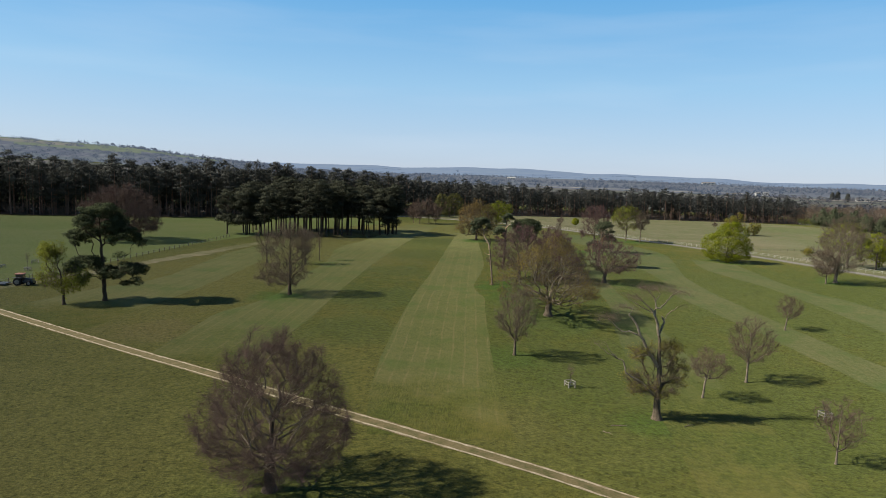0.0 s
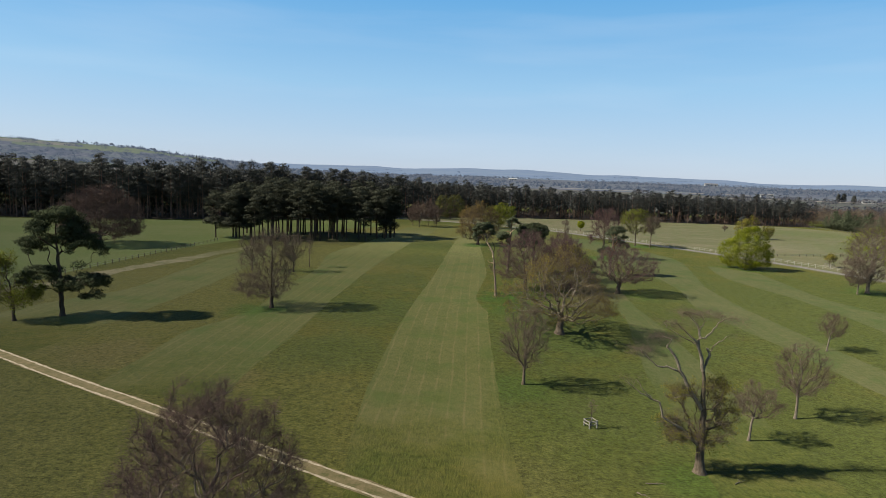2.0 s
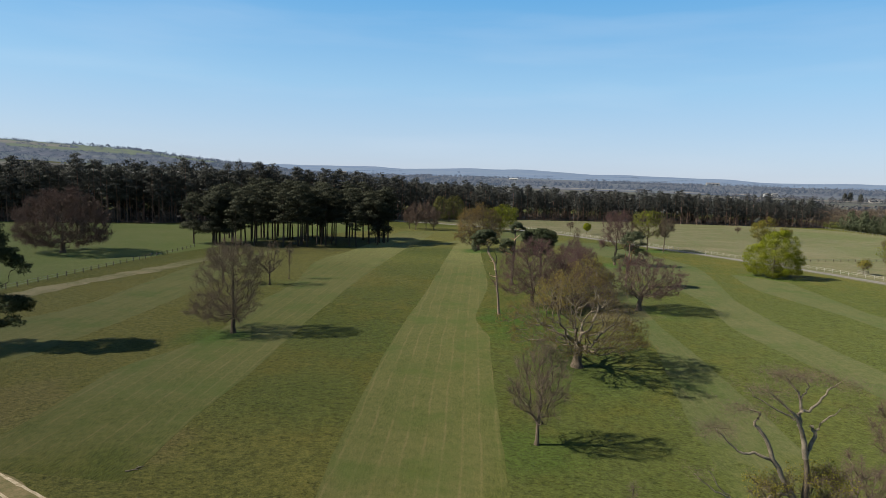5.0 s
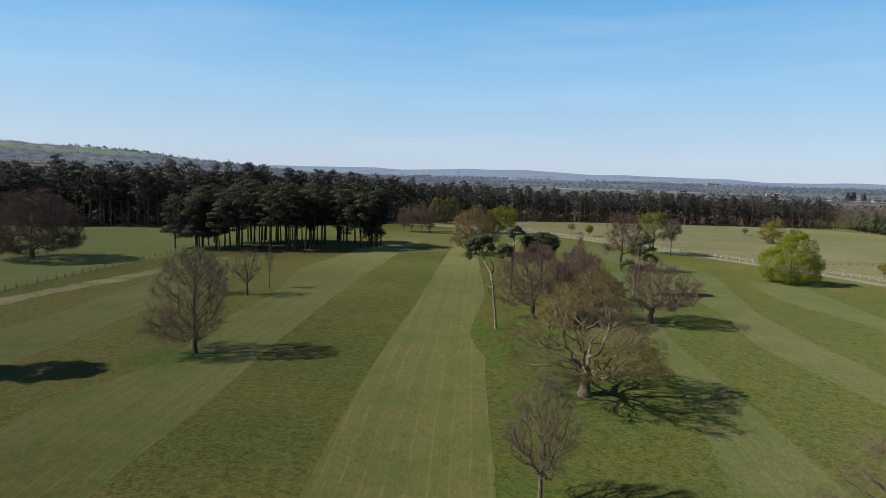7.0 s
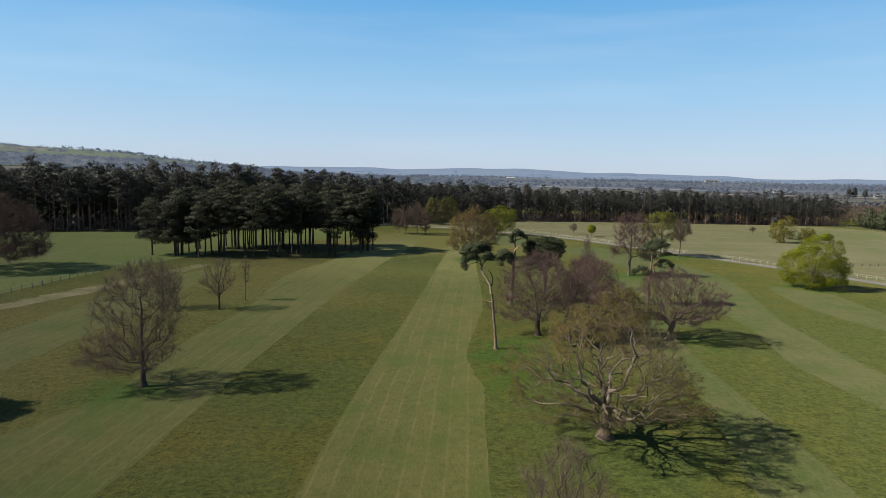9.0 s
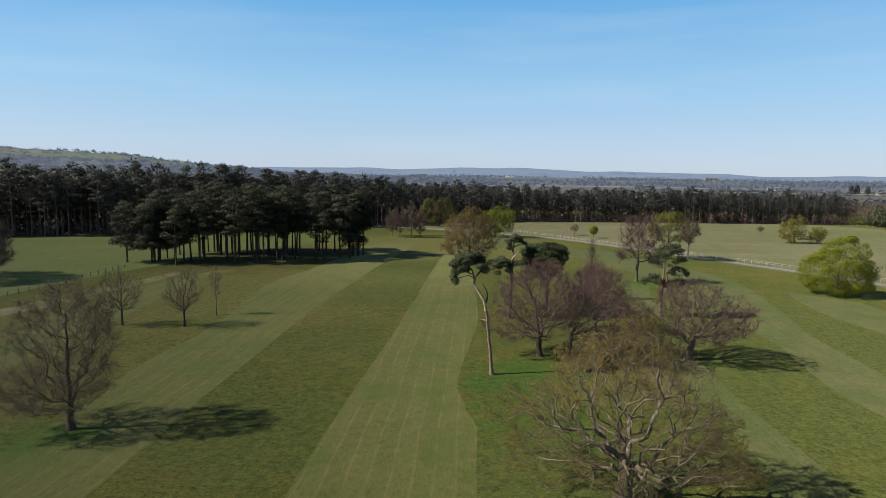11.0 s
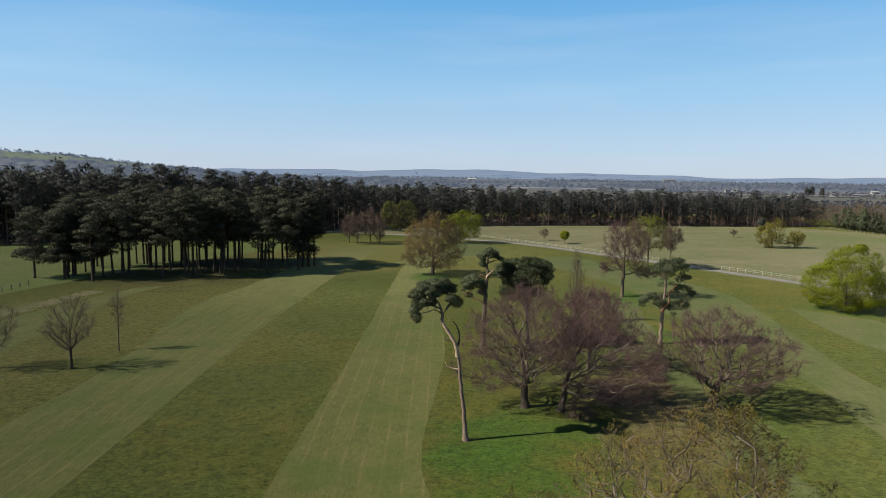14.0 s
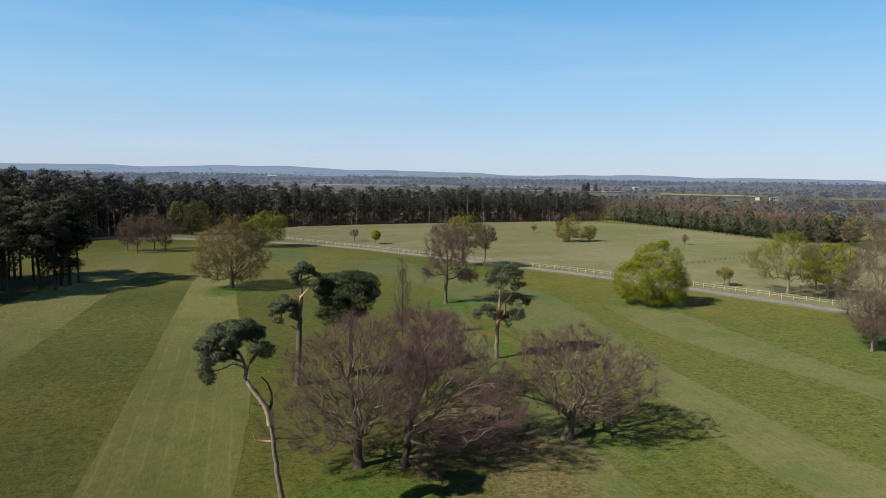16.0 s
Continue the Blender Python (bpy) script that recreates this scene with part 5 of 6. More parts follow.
rf = np.random.RandomState(77)
spots = inside_of(EDGE, 42, 6.2, 3)
front = [s for s in spots if s[2] < 2 and s[0] > -320]
rest = [s for s in spots if s[2] >= 2]
for x, y, row in front[:300]:
    forest_pine(x, y, rf.randint(6), edge_scale(x) * rf.uniform(0.86, 1.1), rf.rand() * 360, "pines at the plantation's edge", "tall dark pine at the edge of the plantation")
rest += front[300:]
cheap = [forest_pine_arrays(200 + v, (22, 24, 20.5, 23)[v], 240, 2.2, (0.3, 0.36, 0.28, 0.4)[v], 1.15) for v in range(4)]
cheap += [forest_pine_arrays(210 + v, (20, 19)[v], 300, 2.6, 0.02) for v in range(2)]
wv, nv, nn = [], [], []
for x, y, row in rest:
    (a, af), (b, bf_, bn) = cheap[rf.randint(4) if row < 4 else 4 + rf.randint(2)]
    s, an = edge_scale(x) * rf.uniform(0.84, 1.12), rf.rand() * 6.28
    m = np.array(((math.cos(an), -math.sin(an), 0), (math.sin(an), math.cos(an), 0), (0, 0, 1))) * s
    o = np.array((x, y, ground(x, y)))
    wv.append((a @ m.T + o, af))
    nv.append((b @ m.T + o, bf_))
    nn.append(bn @ m.T / s)
woods = thing("plantation", 0, 500, "dense plantation of tall dark pines", "forest", z=0)
tagged(woods, kind="stuff")
woods.matrix_world = Matrix.Identity(4)
part("trunks", mesh_np("trunks", *join(*wv)), BARK_FOREST, woods)
part("foliage", mesh_np("foliage", *join(*nv), True, np.concatenate(nn)), NEEDLE_FAR, woods)

# island of pines on the meadow
for i in range(72):
    for _ in range(30):
        u, w = rf.uniform(-1, 1), rf.uniform(-1, 1)
        if u * u + w * w < 1:
            break
    x, y = -58 + u * 34 - w * 2, 270 + u * 8 + w * 20
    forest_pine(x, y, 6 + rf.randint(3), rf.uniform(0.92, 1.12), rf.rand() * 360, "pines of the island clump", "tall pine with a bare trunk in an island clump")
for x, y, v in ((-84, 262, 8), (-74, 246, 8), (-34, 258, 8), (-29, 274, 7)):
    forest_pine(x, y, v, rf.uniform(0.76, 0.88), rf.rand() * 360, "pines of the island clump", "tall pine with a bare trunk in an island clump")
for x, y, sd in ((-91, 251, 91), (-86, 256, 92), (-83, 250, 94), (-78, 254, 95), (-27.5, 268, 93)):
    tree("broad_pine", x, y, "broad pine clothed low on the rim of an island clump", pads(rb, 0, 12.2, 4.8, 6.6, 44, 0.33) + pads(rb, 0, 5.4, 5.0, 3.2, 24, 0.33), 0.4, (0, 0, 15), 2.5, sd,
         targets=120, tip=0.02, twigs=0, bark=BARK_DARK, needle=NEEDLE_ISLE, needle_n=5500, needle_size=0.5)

# ---- mixed belt and far woods ----


def bush_arrays(seed, w, h, n, size, twiggy=False, needles=False):
    rs = np.random.RandomState(seed)
    lobes = blob(rs, 0, h * 0.55, w / 2, h * 0.45, 7)
    if twiggy:
        at = in_lobes(rs, lobes, n, 0.5)
        tv, tf = tubes(np.array(((0, 0, -0.3), (0, 0, h * 0.4), (0.2, 0, h * 0.7))), np.array((0.16, 0.11, 0.03)), [[0, 1, 2]])
        haze_v, haze_f = leaves(rs, in_lobes(rs, lobes, n // 4, 0.35), size * 0.62, 0.3)
        return join((tv, quads(tf)), tufts(rs, at, size, 1, unit(at - np.array([[0, 0, h * 0.25]])), 0.05), (haze_v, quads(haze_f)))
    if needles:
        at, out = in_lobes(rs, [(0, 0, h * 0.32, w * 0.5, w * 0.5, h * 0.3, 2), (0, 0, h * 0.6, w * 0.32, w * 0.32, h * 0.3, 1.2), (0, 0, h * 0.85, w * 0.15, w * 0.15, h * 0.16, 0.4)], n, 0.4, True)
        v, f = tufts(rs, at, size, 3, out * (1, 1, 0), 0.22, -0.1)
        return facing(v, f, np.repeat(out, 3, 0), 0.8)
    at, out = in_lobes(rs, lobes, n, 0.3, True)
    v, f = leaves(rs, at, size, 0.4)
    v, f, nv = facing(v, f, out, 0.9)
    return v, quads(f), nv


def scatter(name, places, kinds, material, label, category, trunk=0.0):
    """Many like plants as one mesh."""
    out, turned = [], []
    for x, y, s in places:
        v, f, *nv = kinds[rf.randint(len(kinds))]
        an = rf.rand() * 6.28
        m = np.array(((math.cos(an), -math.sin(an), 0), (math.sin(an), math.cos(an), 0), (0, 0, 1))) * s
        out.append((v @ m.T + np.array((x, y, ground(x, y))), f))
        turned += [q @ m.T / s for q in nv]
    ob = part(name, mesh_np(name, *join(*out), bool(turned), np.concatenate(turned) if turned else None), material)
    return tagged(ob, label, category, kind="stuff")


WOOD_ROSE = plain("rosy_bare_wood", (0.112, 0.0784, 0.0602), (0.158, 0.115, 0.0896), 0.2, 0.95, 0, 0.1, island=0.25)
WOOD_BROWN = plain("brown_bare_wood", (0.0980, 0.0784, 0.0518), (0.143, 0.118, 0.0798), 0.2, 0.95, 0, 0.1, island=0.25)
WOOD_DARK = plain("dark_bare_wood", (0.0700, 0.0546, 0.0420), (0.115, 0.0910, 0.0700), 0.2, 0.95, 0, 0.1, island=0.25)
BELT = [(266, 476), (262, 450), (260, 420), (263, 378), (256, 340), (262, 318), (276, 308), (292, 316)]
conif = [bush_arrays(300 + i, 6.0, 9.5, 330, 0.75, needles=True) for i in range(3)]
bare = [bush_arrays(310 + i, 9.5, 12.0, 430, 1.5, True) for i in range(3)]
pl = [(x + 2 + rf.normal(0, 1.0), y + rf.normal(0, 1.2), rf.choice((0.7, 0.9, 1.1, 1.3)) * rf.uniform(0.85, 1.15)) for x, y, r in inside_of(BELT, 8, 4.2, 5)]
scatter("conifer_belt", pl, conif, NEEDLE_BLUE, "belt of small dark conifers along the pasture", "conifers")
pl = [(x + 8, y + 2, rf.uniform(0.75, 1.15)) for x, y, r in inside_of(BELT, 40, 8.5, 6)] + [(270 + rf.rand() * 160, 480 + rf.rand() * 90, rf.uniform(0.7, 1.2)) for _ in range(90)]
rf.shuffle(pl)
pl += [(x, y, q) for x, y, q in ((254, 302, 0.8), (262, 296, 0.95), (270, 300, 1.05), (281, 296, 0.9), (290, 304, 1.1), (300, 298, 0.85), (304, 312, 1.0))]
third = len(pl) // 3
scatter("bare_woodland", pl[:third], bare, WOOD_ROSE, "bare rosy-brown woodland behind the conifer belt", "woodland")
scatter("bare_woodland", pl[third:2 * third], bare, WOOD_BROWN, "bare brown woodland behind the conifer belt", "woodland")
scatter("bare_woodland", pl[2 * third:], bare, WOOD_DARK, "bare dark brown woodland behind the conifer belt", "woodland")
pl = [(266 + rf.rand() * 50, 300 + rf.rand() * 180, rf.uniform(0.8, 1.05)) for _ in range(2)]
scatter("leafing_woodland", pl, [bush_arrays(330, 8, 13, 420, 1.1)], LEAF_OLIVE, "trees coming into yellow leaf in the woodland", "woodland")

drape("hedged_field", [(302, 318), (318, 344), (372, 388)], [(372, 300), (392, 330), (440, 384)], FIELD, 0.05, "small green field between hedges beyond the belt", "field", 6)
pl = [(314 + t * 66, 336 - t * 12 + rf.normal(0, 0.6), rf.uniform(0.12, 0.2)) for t in np.linspace(0, 1, 40)] + [(372 + t * 74, 392 - t * 3 + rf.normal(0, 0.6), rf.uniform(0.16, 0.3)) for t in np.linspace(0, 1, 44)]
scatter("field_hedge", pl, bare, WOOD_DARK, "low bare hedge along a field", "hedge")

# brown scrub under the plantation's edge
pl = [(x, y + 1, rf.uniform(0.4, 0.9)) for x, y, r in inside_of(EDGE, 16, 7.0, 8)]
scatter("understorey", pl, [bush_arrays(340 + i, 9.0, 9.0, 110, 1.6, True) for i in range(3)], WOOD_ROSE, "brown leafless scrub under the pines", "scrub")
# open brown woodland beyond the belt
thin_bare = [bush_arrays(350 + i, 10.0, 12.0, 150, 2.2, True) for i in range(3)]
pl = [(300 + rf.rand() * 420, 330 + rf.rand() * 420, rf.uniform(0.7, 1.2)) for _ in range(170)]
pl = [q for q in pl if not (300 < q[0] < 450 and q[1] < 400 and q[1] > 250)]
pl = [q for q in pl if q[1] > 330 + (q[0] - 300) * 0.1 and q[0] > 300 + max(0, q[1] - 560) * 0.3]
scatter("bare_woodland", pl, thin_bare, WOOD_DARK, "bare brown woodland on the plain", "woodland")

# ---- distance: far country as a backdrop, haze painted in as blue tint and glow ----


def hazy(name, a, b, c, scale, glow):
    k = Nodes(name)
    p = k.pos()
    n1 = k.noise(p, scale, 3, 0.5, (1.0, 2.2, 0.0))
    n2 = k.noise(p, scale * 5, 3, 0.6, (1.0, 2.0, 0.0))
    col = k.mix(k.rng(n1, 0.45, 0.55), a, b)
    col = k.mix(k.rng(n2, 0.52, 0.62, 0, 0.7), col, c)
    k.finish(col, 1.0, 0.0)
    # Blue emission stands in for the haze in front of the land.
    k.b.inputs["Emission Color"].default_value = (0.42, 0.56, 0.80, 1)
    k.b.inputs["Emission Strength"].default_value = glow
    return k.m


def sector(name, r0, r1, lift, material, label, a0=-1.05, a1=1.3, rings=10, spokes=120):
    vs, fs = [], []
    for i in range(rings + 1):
        r = r0 + (r1 - r0) * i / rings
        for j in range(spokes + 1):
            a = a0 + (a1 - a0) * j / spokes
            x, y = r * math.sin(a), r * math.cos(a)
            vs.append((x, y, ground(x, y) + (lift if i else -1.0)))
    w = spokes + 1
    for i in range(rings):
        for j in range(spokes):
            fs.append((i * w + j, i * w + j + 1, (i + 1) * w + j + 1, (i + 1) * w + j))
    return tagged(part(name, mesh_np(name, vs, fs, True), material), label, "backdrop", kind="structure")


# Bluer tints and more glow with distance imitate thickening haze.
HAZE_1 = hazy("far_fields_haze_tint", (0.0735, 0.0658, 0.0504), (0.0616, 0.0644, 0.0392), (0.115, 0.101, 0.0805), 0.004, 0.048)
HAZE_2 = hazy("farther_fields_haze_tint", (0.0434, 0.0406, 0.0448), (0.0588, 0.0616, 0.0504), (0.105, 0.0966, 0.0896), 0.006, 0.105)
HAZE_3 = hazy("ridge_haze_tint", (0.0385, 0.0525, 0.0770), (0.0525, 0.0665, 0.0805), (0.0735, 0.0805, 0.0910), 0.0025, 0.231)
sector("backdrop", 640, 1500, 1.5, HAZE_1, "far fields of the plain with slight haze painted in", rings=12)
sector("backdrop", 1500, 3450, 3.0, HAZE_2, "farther fields and hillside with haze painted in", rings=16)
sector("backdrop", 3450, 4800, 5.0, HAZE_3, "ridge on the horizon with blue haze painted in", rings=20)


def haze_tinted(name, a, b, glow):
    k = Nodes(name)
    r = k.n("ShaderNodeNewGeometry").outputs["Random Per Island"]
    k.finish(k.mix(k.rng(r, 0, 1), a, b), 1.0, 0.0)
    # Blue glow imitates haze over distant trees and crops.
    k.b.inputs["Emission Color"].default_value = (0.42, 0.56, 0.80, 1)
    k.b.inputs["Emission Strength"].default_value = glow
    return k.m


def far_trees(name, r0, r1, n, size, per, leaf_size, material, label, seed, rows):
    """Hedgerows and spinneys of the plain: clumps strung along field edges."""
    rs = np.random.RandomState(seed)
    kinds = [bush_arrays(seed + i, 10, 10, per, leaf_size) for i in range(4)]
    out, turned = [], []
    for _ in range(rows):
        a, r = rs.uniform(-0.95, 1.2), rs.uniform(r0, r1)
        x, y = r * math.sin(a), r * math.cos(a)
        head = rs.choice((0.0, 0.12, -0.15, 1.5)) + rs.normal(0, 0.08)
        for i in range(n // rows):
            d = (i - n / rows / 2) * size * 0.8 + rs.normal(0, size * 0.3)
            q = (x + d * math.cos(head) + rs.normal(0, size * 0.3), y + d * math.sin(head) + rs.normal(0, size * 0.3))
            if math.hypot(*q) < r0 or q[1] < 300 or (q[0] > 520 and 820 < math.hypot(*q) < 1320 and rs.rand() < 0.75):
                continue
            v, f, nv = kinds[rs.randint(4)]
            s = size / 10 * rs.uniform(0.6, 1.3)
            turned.append(nv)
            out.append((v * s + np.array((q[0], q[1], ground(*q) + 1)), f))
    ob = part(name, mesh_np(name, *join(*out), True, np.concatenate(turned)), material)
    return tagged(ob, label, "far trees", kind="stuff")


# Each farther tier is bluer and glows more, as painted haze.
TREES_1 = haze_tinted("far_trees_near_haze_tint", (0.0525, 0.0448, 0.0378), (0.0875, 0.0721, 0.0581), 0.044)
TREES_2 = haze_tinted("far_trees_mid_haze_tint", (0.0364, 0.0350, 0.0378), (0.0560, 0.0518, 0.0490), 0.104)
TREES_H = haze_tinted("hillside_trees_haze_tint", (0.0364, 0.0378, 0.0420), (0.0560, 0.0546, 0.0532), 0.100)
TREES_3 = haze_tinted("far_trees_far_haze_tint", (0.0315, 0.0420, 0.0574), (0.0420, 0.0525, 0.0644), 0.203)
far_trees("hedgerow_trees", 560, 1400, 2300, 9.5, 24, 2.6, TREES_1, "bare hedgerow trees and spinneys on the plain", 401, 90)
far_trees("hedgerow_trees", 1400, 3400, 5600, 11, 12, 4.2, TREES_2, "hedgerow trees and woods farther off with haze painted in", 402, 110)
far_trees("hedgerow_trees", 3400, 4000, 900, 10, 10, 4.5, TREES_3, "trees below the horizon with blue haze painted in", 403, 60)
# woods on the near hillside
rs_h = np.random.RandomState(9)
hill_kinds = [bush_arrays(420 + i, 15, 9, 34, 2.3) for i in range(3)]
hw, hn = [], []
for _ in range(1900):
    a, r = -rs_h.uniform(0.2, 0.78), rs_h.uniform(1480, 2080)
    # open fields lie high on the slope, with hedges and clumps between
    if a < -0.34 and 1730 < r < 1970 and not (abs(r - 1800) < 9 or abs(r - 1885) < 9 or abs(math.sin(a * 23 + r * 0.004)) < 0.22):
        continue
    if r > 2010 and rs_h.rand() < 0.55:
        continue
    x, y = r * math.sin(a), r * math.cos(a)
    v, f, nv = hill_kinds[rs_h.randint(3)]
    hn.append(nv)
    hw.append((v * rs_h.uniform(0.5, 1.15) + np.array((x, y, ground(x, y) + 1)), f))
tagged(part("hillside_woods", mesh_np("hillside_woods", *join(*hw), True, np.concatenate(hn)), TREES_H), "woods and hedges on a hillside with haze painted in", "far trees", kind="stuff")
# Hill fields carry painted haze in their tint and blue glow.
HILL_GREEN = hazy("hill_meadows_haze_tint", (0.0910, 0.105, 0.0525), (0.0770, 0.0945, 0.0490), (0.105, 0.108, 0.0630), 0.01, 0.070)
HILL_PALE = hazy("hill_stubble_haze_tint", (0.133, 0.119, 0.0910), (0.112, 0.105, 0.0770), (0.147, 0.133, 0.105), 0.01, 0.070)
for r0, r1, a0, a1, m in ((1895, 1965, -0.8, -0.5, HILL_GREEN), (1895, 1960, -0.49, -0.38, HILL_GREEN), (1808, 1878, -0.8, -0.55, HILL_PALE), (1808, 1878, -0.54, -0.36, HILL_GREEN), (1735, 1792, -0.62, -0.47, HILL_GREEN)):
    sector("hill_field", r0, r1, 4.6, m, "sloping field on a hillside with haze painted in", a0, a1, 4, 16)
# The rape's yellow gets a weak blue glow as painted haze.
RAPE = haze_tinted("rape_in_flower_haze_tint", (0.252, 0.224, 0.0490), (0.294, 0.266, 0.0630), 0.035)
drape("rape_field", [(745, 1010), (800, 950), (841, 895)], [(717, 978), (770, 920), (815, 868)], RAPE, 4.0, "yellow field of flowering rape", "field", 20)
# Faint blue glow on the ploughland imitates haze.
PALESOIL = hazy("pale_ploughland_haze_tint", (0.238, 0.203, 0.168), (0.196, 0.175, 0.140), (0.280, 0.245, 0.210), 0.01, 0.035)
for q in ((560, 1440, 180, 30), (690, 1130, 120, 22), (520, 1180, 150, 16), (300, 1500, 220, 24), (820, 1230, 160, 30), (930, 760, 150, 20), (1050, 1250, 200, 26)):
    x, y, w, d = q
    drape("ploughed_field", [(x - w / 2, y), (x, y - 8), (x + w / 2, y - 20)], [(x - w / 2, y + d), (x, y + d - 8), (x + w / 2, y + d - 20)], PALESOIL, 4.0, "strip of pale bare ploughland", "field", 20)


def box(bm, x0, x1, y0, y1, z0, z1, bevel=0.0):
    r = bmesh.ops.create_cube(bm, size=1.0, matrix=Matrix.LocRotScale(((x0 + x1) / 2, (y0 + y1) / 2, (z0 + z1) / 2), None, (x1 - x0, y1 - y0, z1 - z0)))
    if bevel:
        es = list({e for v in r["verts"] for e in v.link_edges})
        bmesh.ops.bevel(bm, geom=es, offset=bevel, segments=2, affect="EDGES", profile=0.6)
    return r["verts"]


WALLWHITE = plain("white_wall_paint", (0.280, 0.280, 0.273), (0.364, 0.364, 0.350), 0.5, 0.9, 0)
ROOFGREY = plain("grey_roof", (0.126, 0.126, 0.133), (0.196, 0.189, 0.189), 0.5, 0.9, 0)
ROOFRED = plain("red_tiled_roof", (0.154, 0.0630, 0.0420), (0.210, 0.0910, 0.0630), 0.5, 0.9, 0)
DARKGLASS = plain("dark_window", (0.0210, 0.0245, 0.0280), (0.0350, 0.0385, 0.0420), 1, 0.3, 0)


def far_house(x, y, w, d, h, roof, label, turn=0.0):
    ob = thing("farm_building", x, y, label, "building", turn=turn)
    ob.location.z += 3
    bm = bmesh.new()
    box(bm, -w / 2, w / 2, -d / 2, d / 2, -4, h)
    part("wall", bm, WALLWHITE, ob)
    bm = bmesh.new()
    pts = [bm.verts.new(c) for c in ((-w / 2 - 0.4, -d / 2 - 0.4, h), (w / 2 + 0.4, -d / 2 - 0.4, h), (w / 2 + 0.4, d / 2 + 0.4, h), (-w / 2 - 0.4, d / 2 + 0.4, h), (-w / 2 - 0.4, 0, h + d * 0.3), (w / 2 + 0.4, 0, h + d * 0.3))]
    for f in ((0, 1, 5, 4), (2, 3, 4, 5), (0, 4, 3), (1, 2, 5), (0, 3, 2, 1)):
        bm.faces.new([pts[i] for i in f])
    part("roof", bm, roof, ob)
    for i in range(3):
        bm = bmesh.new()
        cx = (i - 1) * w * 0.3
        box(bm, cx - w * 0.06, cx + w * 0.06, -d / 2 - 0.1, -d / 2 + 0.1, h * 0.4, h * 0.8)
        part("window", bm, DARKGLASS, ob)
    return ob


far_house(223, 2640, 34, 12, 6, WALLWHITE, "long white shed far out on the plain")
far_house(-450, 2465, 26, 14, 12, ROOFGREY, "white house with a grey roof far off")
far_house(664, 1404, 10, 7, 4, ROOFGREY, "white farmhouse on the plain", 10)
far_house(690, 1420, 12, 7, 4, ROOFGREY, "white farm shed on the plain", -8)
far_house(733, 1150, 22, 8, 3.5, ROOFGREY, "long farm shed with a grey roof", -15)
far_house(900, 1285, 14, 8, 4, WALLWHITE, "pale farm shed beyond ploughland", 12)
far_house(744, 797, 10, 6, 3, ROOFRED, "farmhouse with a red tiled roof behind woodland", 30)
far_house(757, 783, 12, 5, 2.5, ROOFGREY, "low farm shed behind woodland", -10)
far_house(1186, 3008, 60, 16, 9, ROOFGREY, "long pale building far out on the plain")
for fx, fy, fh in ((690, 1170, 18), (701, 1172, 20), (716, 1166, 15), (722, 1176, 16)):
    tree("conifer", fx, fy, "tall dark conifer on the plain", [(0, 0, fh * 0.45, fh * 0.22, fh * 0.22, fh * 0.4, 2), (0, 0, fh * 0.75, fh * 0.14, fh * 0.14, fh * 0.25, 1)], 0.4, (0, 0, fh * 0.9), 2, int(fx),
         targets=40, twigs=0, bark=BARK_DARK, needle=NEEDLE_FAR, needle_n=420, needle_size=2.2)

# ---- fences ----


def post_mesh(w, h):
    bm = bmesh.new()
    vs = box(bm, -w / 2, w / 2, -w / 2, w / 2, -0.3, h)
    bmesh.ops.bevel(bm, geom=[e for e in bm.edges if all(v.co.z > h - 0.01 for v in e.verts)], offset=w * 0.2, segments=1, affect="EDGES")
    me = bpy.data.meshes.new("post")
    bm.to_mesh(me)
    bm.free()
    return me


def rail_mesh(t, h):
    bm = bmesh.new()
    box(bm, 0, 1, -t / 2, t / 2, -h / 2, h / 2)
    me = bpy.data.meshes.new("rail")
    bm.to_mesh(me)
    bm.free()
    return me


def fence(name, line, step, h, rails, post_w, rail_h, material, label, rail_mat=None, seed=1):
    rs = np.random.RandomState(seed)
    p = along(line, step)
    root = thing(name, p[0][0], p[0][1], label, "fence")
    inv = root.matrix_world.inverted()
    pm, rm = post_mesh(post_w, h), rail_mesh(max(0.02, rail_h * 0.4), rail_h)
    pm.materials.append(material)
    rm.materials.append(rail_mat or material)
    pts = [Vector((a, b, ground(a, b))) for a, b in p]
    for i, q in enumerate(pts):
        o = part("post", pm, None, root)
        o.matrix_local = inv @ pose(*q, rs.normal(0, 1.2), rs.normal(0, 1.2), math.degrees(math.atan2(*(pts[min(i + 1, len(pts) - 1)] - pts[max(i - 1, 0)]).yx)))
        if i:
            for z in rails:
                a, b = pts[i - 1] + Vector((0, 0, z)), q + Vector((0, 0, z + rs.normal(0, 0.01)))
                d = b - a
                o = part("rail", rm, None, root)
                o.matrix_local = inv @ Matrix.Translation(a) @ d.to_track_quat("X", "Z").to_matrix().to_4x4() @ Matrix.Diagonal((d.length, 1, 1, 1))
    return root


fence("white_fence", FENCE, 2.6, 1.2, (0.6, 1.08), 0.1, 0.055, WHITEWOOD, "white post and rail fence along the drive")
WIREFENCE = [(-97, 112), (-92, 140), (-91, 150), (-90, 167), (-88, 200), (-87, 218), (-86, 233), (-86, 240)]
fence("wire_fence", WIREFENCE, 3.0, 1.15, (0.5, 1.0), 0.14, 0.035, POSTWOOD, "low wire fence on dark wooden posts", WIRE, 2)
fence("wire_fence", [(257, 470), (255, 420), (257, 378), (252, 340), (262, 316)], 3.2, 1.3, (0.6, 1.15), 0.2, 0.05, GREYWOOD, "pale post fence along a belt of conifers", WIRE, 3)
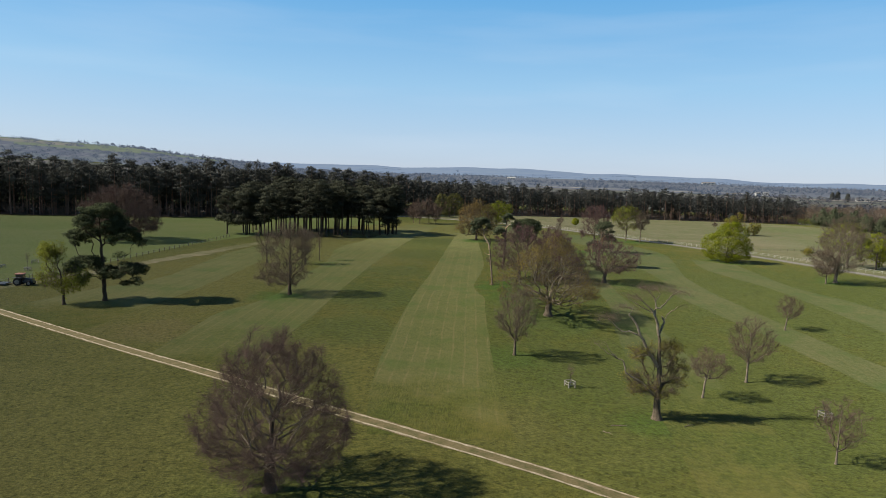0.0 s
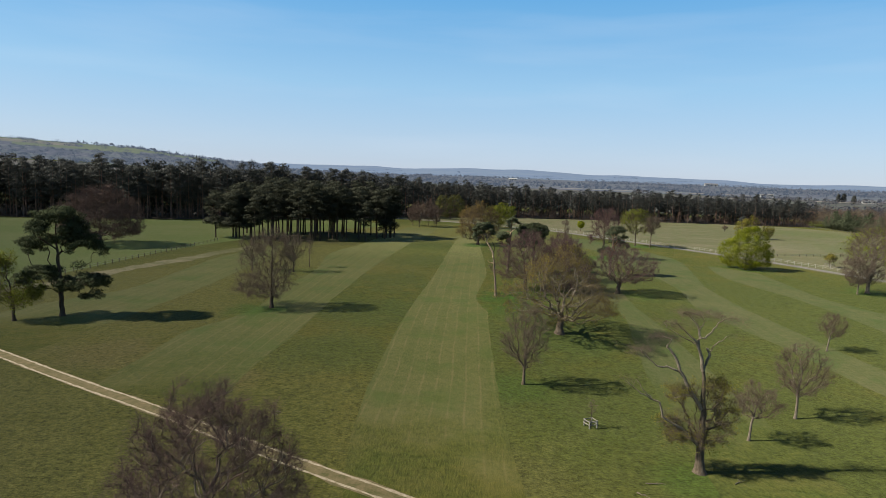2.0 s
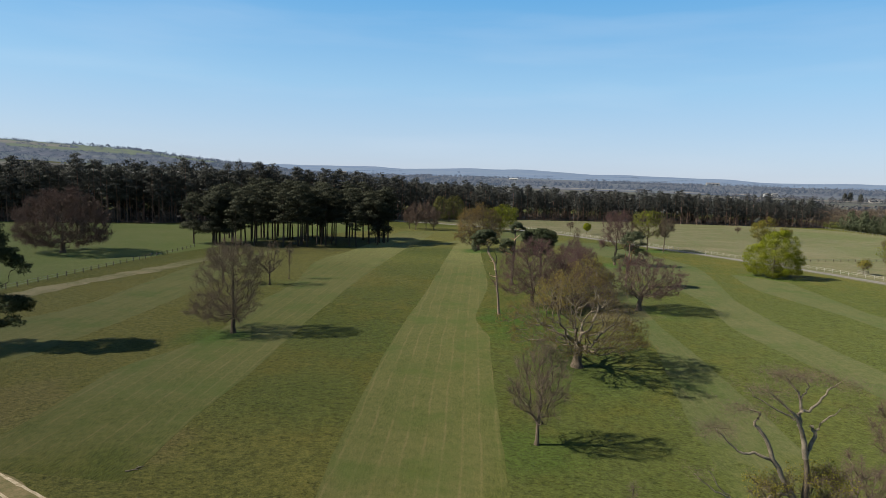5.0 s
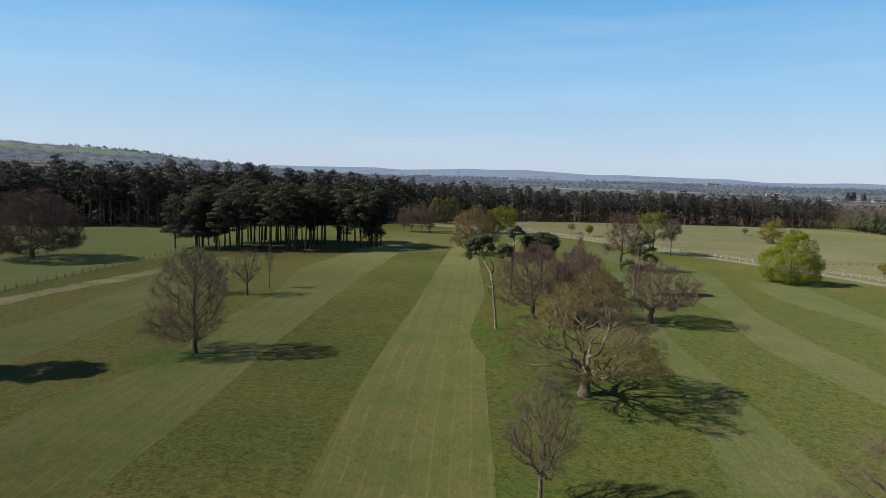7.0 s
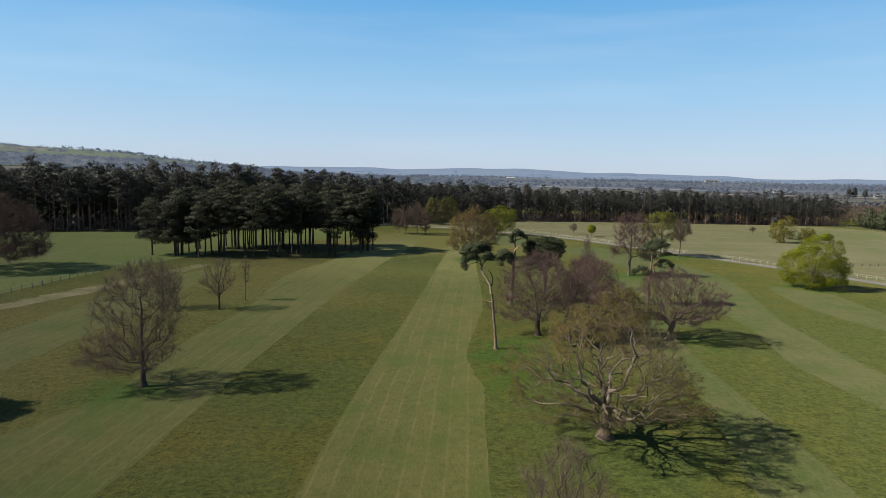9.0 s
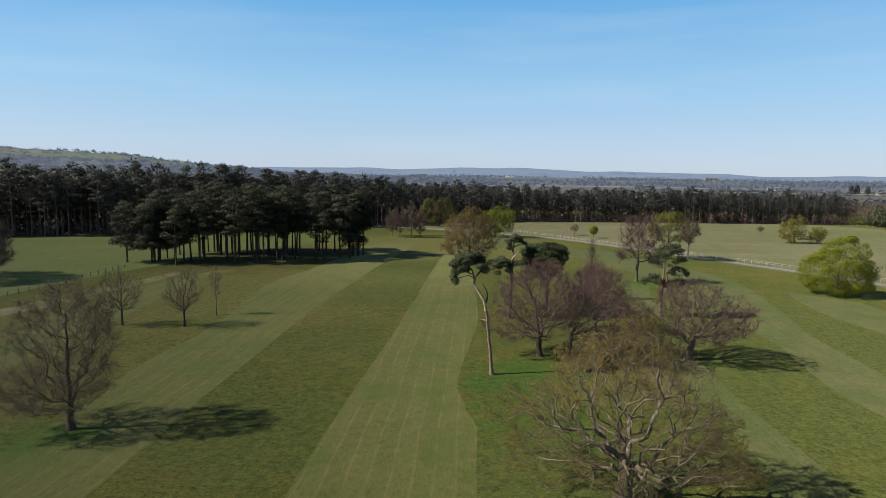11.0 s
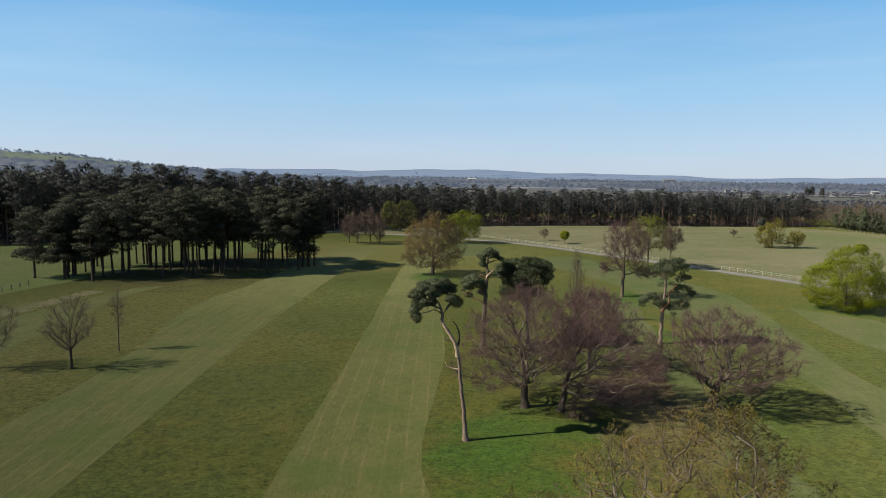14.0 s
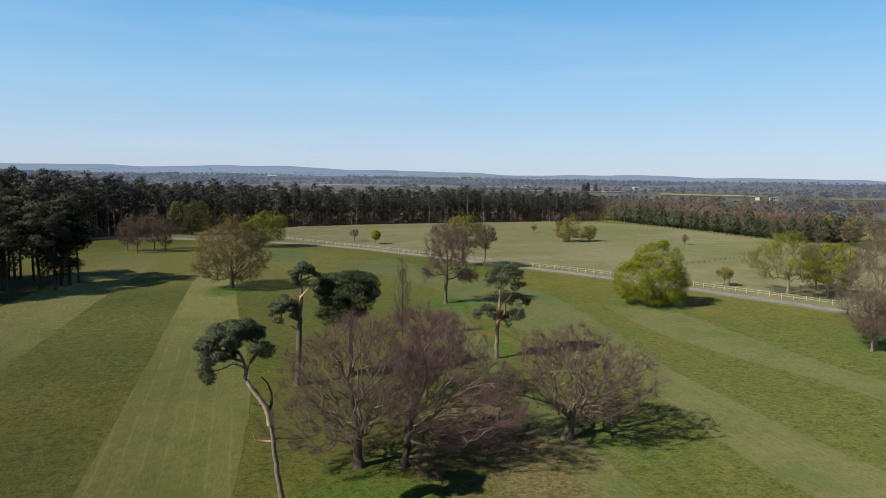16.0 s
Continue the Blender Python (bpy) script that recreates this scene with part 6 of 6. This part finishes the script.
fence("wire_fence", [(115, 256), (150, 266), (195, 281), (256, 302)], 3.4, 1.0, (0.5, 0.95), 0.12, 0.03, POSTWOOD, "thin post fence across the pasture", WIRE, 4)

# ---- tree guards ----


def tree_guard(x, y, label, size=1.0, h=0.85, turn=20.0, sapling=3.0, seed=1):
    ob = thing("tree_guard", x, y, label, "tree guard", "tree guards", turn)
    s = size / 2
    for cx, cy in ((-s, -s), (s, -s), (s, s), (-s, s)):
        bm = bmesh.new()
        box(bm, cx - 0.06, cx + 0.06, cy - 0.06, cy + 0.06, -0.2, h, 0.012)
        part("post", bm, GREYWOOD, ob)
    for z in (h * 0.5, h * 0.92):
        for side in range(4):
            bm = bmesh.new()
            box(bm, -s - 0.08, s + 0.08, -s - 0.10, -s - 0.05, z - 0.055, z + 0.055, 0.008)
            bmesh.ops.rotate(bm, verts=bm.verts, cent=(0, 0, 0), matrix=Matrix.Rotation(side * math.pi / 2, 3, "Z"))
            part("rail", bm, GREYWOOD, ob)
    if sapling:
        tree("sapling", x, y, "thin bare sapling inside a wooden guard", [(0, 0, sapling * 0.72, 0.7, 0.7, sapling * 0.28, 1)], 0.05, (0, 0, sapling), 1.0, seed, targets=18, twigs=90, twig_len=0.4, bark=BARK_DARK)


tree_guard(18.3, 81.0, "weathered wooden guard round a thin sapling", turn=25, sapling=3.2, seed=71)
tree_guard(48.8, 75.0, "weathered wooden guard round a sapling near young trees", turn=10, sapling=2.2, seed=72)
tree_guard(-109.5, 149.0, "pale wooden guard in the meadow", turn=5, sapling=0, size=1.3)
tree_guard(-101.0, 146.5, "pale wooden guard round a leafing sapling", turn=0, sapling=5.0, seed=74)
tree_guard(-107.0, 158.0, "small pale wooden guard farther out in the meadow", turn=30, sapling=0, size=1.4)
tree_guard(131.1, 230.0, "wooden guard round a young tree by the drive", turn=30, sapling=0, size=2.0, h=1.3)

# ---- tractor with a mower ----


def lathe(bm, prof, n=24, axis_x=True):
    """Turns a profile of (along, radius) about the x axis."""
    rings = []
    for a, r in prof:
        rings.append([bm.verts.new((a, r * math.cos(i * 2 * math.pi / n), r * math.sin(i * 2 * math.pi / n))) for i in range(n)])
    for p, q in zip(rings[:-1], rings[1:]):
        for i in range(n):
            bm.faces.new((p[i], p[(i + 1) % n], q[(i + 1) % n], q[i]))
    bm.faces.new(rings[0][::-1])
    bm.faces.new(rings[-1])


def wheel(root, x, y, r, w):
    bm = bmesh.new()
    lathe(bm, [(-w / 2, r * 0.6), (-w / 2, r * 0.88), (-w * 0.36, r), (w * 0.36, r), (w / 2, r * 0.88), (w / 2, r * 0.6)])
    for i in range(18):
        vs = box(bm, -w * 0.45, w * 0.45, -0.03, 0.03, r * 0.97, r * 1.04)
        bmesh.ops.rotate(bm, verts=vs, cent=(0, 0, 0), matrix=Matrix.Rotation(i * math.pi / 9, 3, "X"))
    t = part("tyre", bm, TYRE, root)
    t.location = (x, y, r * 1.0)
    bm = bmesh.new()
    lathe(bm, [(-w * 0.53, r * 0.2), (-w * 0.52, r * 0.58), (w * 0.52, r * 0.58), (w * 0.53, r * 0.2)], 16)
    o = part("rim", bm, RIM, t)


tractor = thing("tractor", -89.2, 128.4, "dark tractor with a faded red cab roof on the grass", "tractor", turn=-82)
for wx in (-0.85, 0.85):
    wheel(tractor, wx, -0.9, 0.82, 0.46)
    wheel(tractor, wx, 1.35, 0.52, 0.34)
bm = bmesh.new()
box(bm, -0.38, 0.38, 0.0, 2.0, 0.75, 1.55, 0.12)
box(bm, -0.3, 0.3, -1.4, 2.0, 0.5, 0.8, 0.05)
part("body", bm, STEEL, tractor)
bm = bmesh.new()
box(bm, -0.62, 0.62, -1.35, 0.05, 1.2, 2.35, 0.1)
part("cab", bm, GLASS, tractor, "dark glazed cab")
bm = bmesh.new()
box(bm, -0.72, 0.72, -1.5, 0.2, 2.35, 2.55, 0.08)
part("roof", bm, REDPAINT, tractor, "faded red cab roof")
for wx in (-0.85, 0.85):
    bm = bmesh.new()
    box(bm, wx - 0.24, wx + 0.24, -1.7, -0.1, 1.62, 1.72, 0.04)
    part("mudguard", bm, STEEL, tractor)
bm = bmesh.new()
box(bm, 0.28, 0.36, 1.2, 1.28, 1.5, 2.4, 0.02)
part("exhaust", bm, STEEL, tractor)
mower = thing("trailed_mower", -93.2, 127.7, "low trailed mower behind the tractor", "mower", turn=-82)
bm = bmesh.new()
box(bm, -1.3, 1.3, -0.9, 0.9, 0.25, 0.5, 0.06)
part("deck", bm, STEEL, mower)
bm = bmesh.new()
box(bm, -0.06, 0.06, 0.9, 2.4, 0.38, 0.5, 0.02)
part("drawbar", bm, STEEL, mower)
for wx in (-1.15, 1.15):
    wheel(mower, wx, -1.15, 0.28, 0.2)
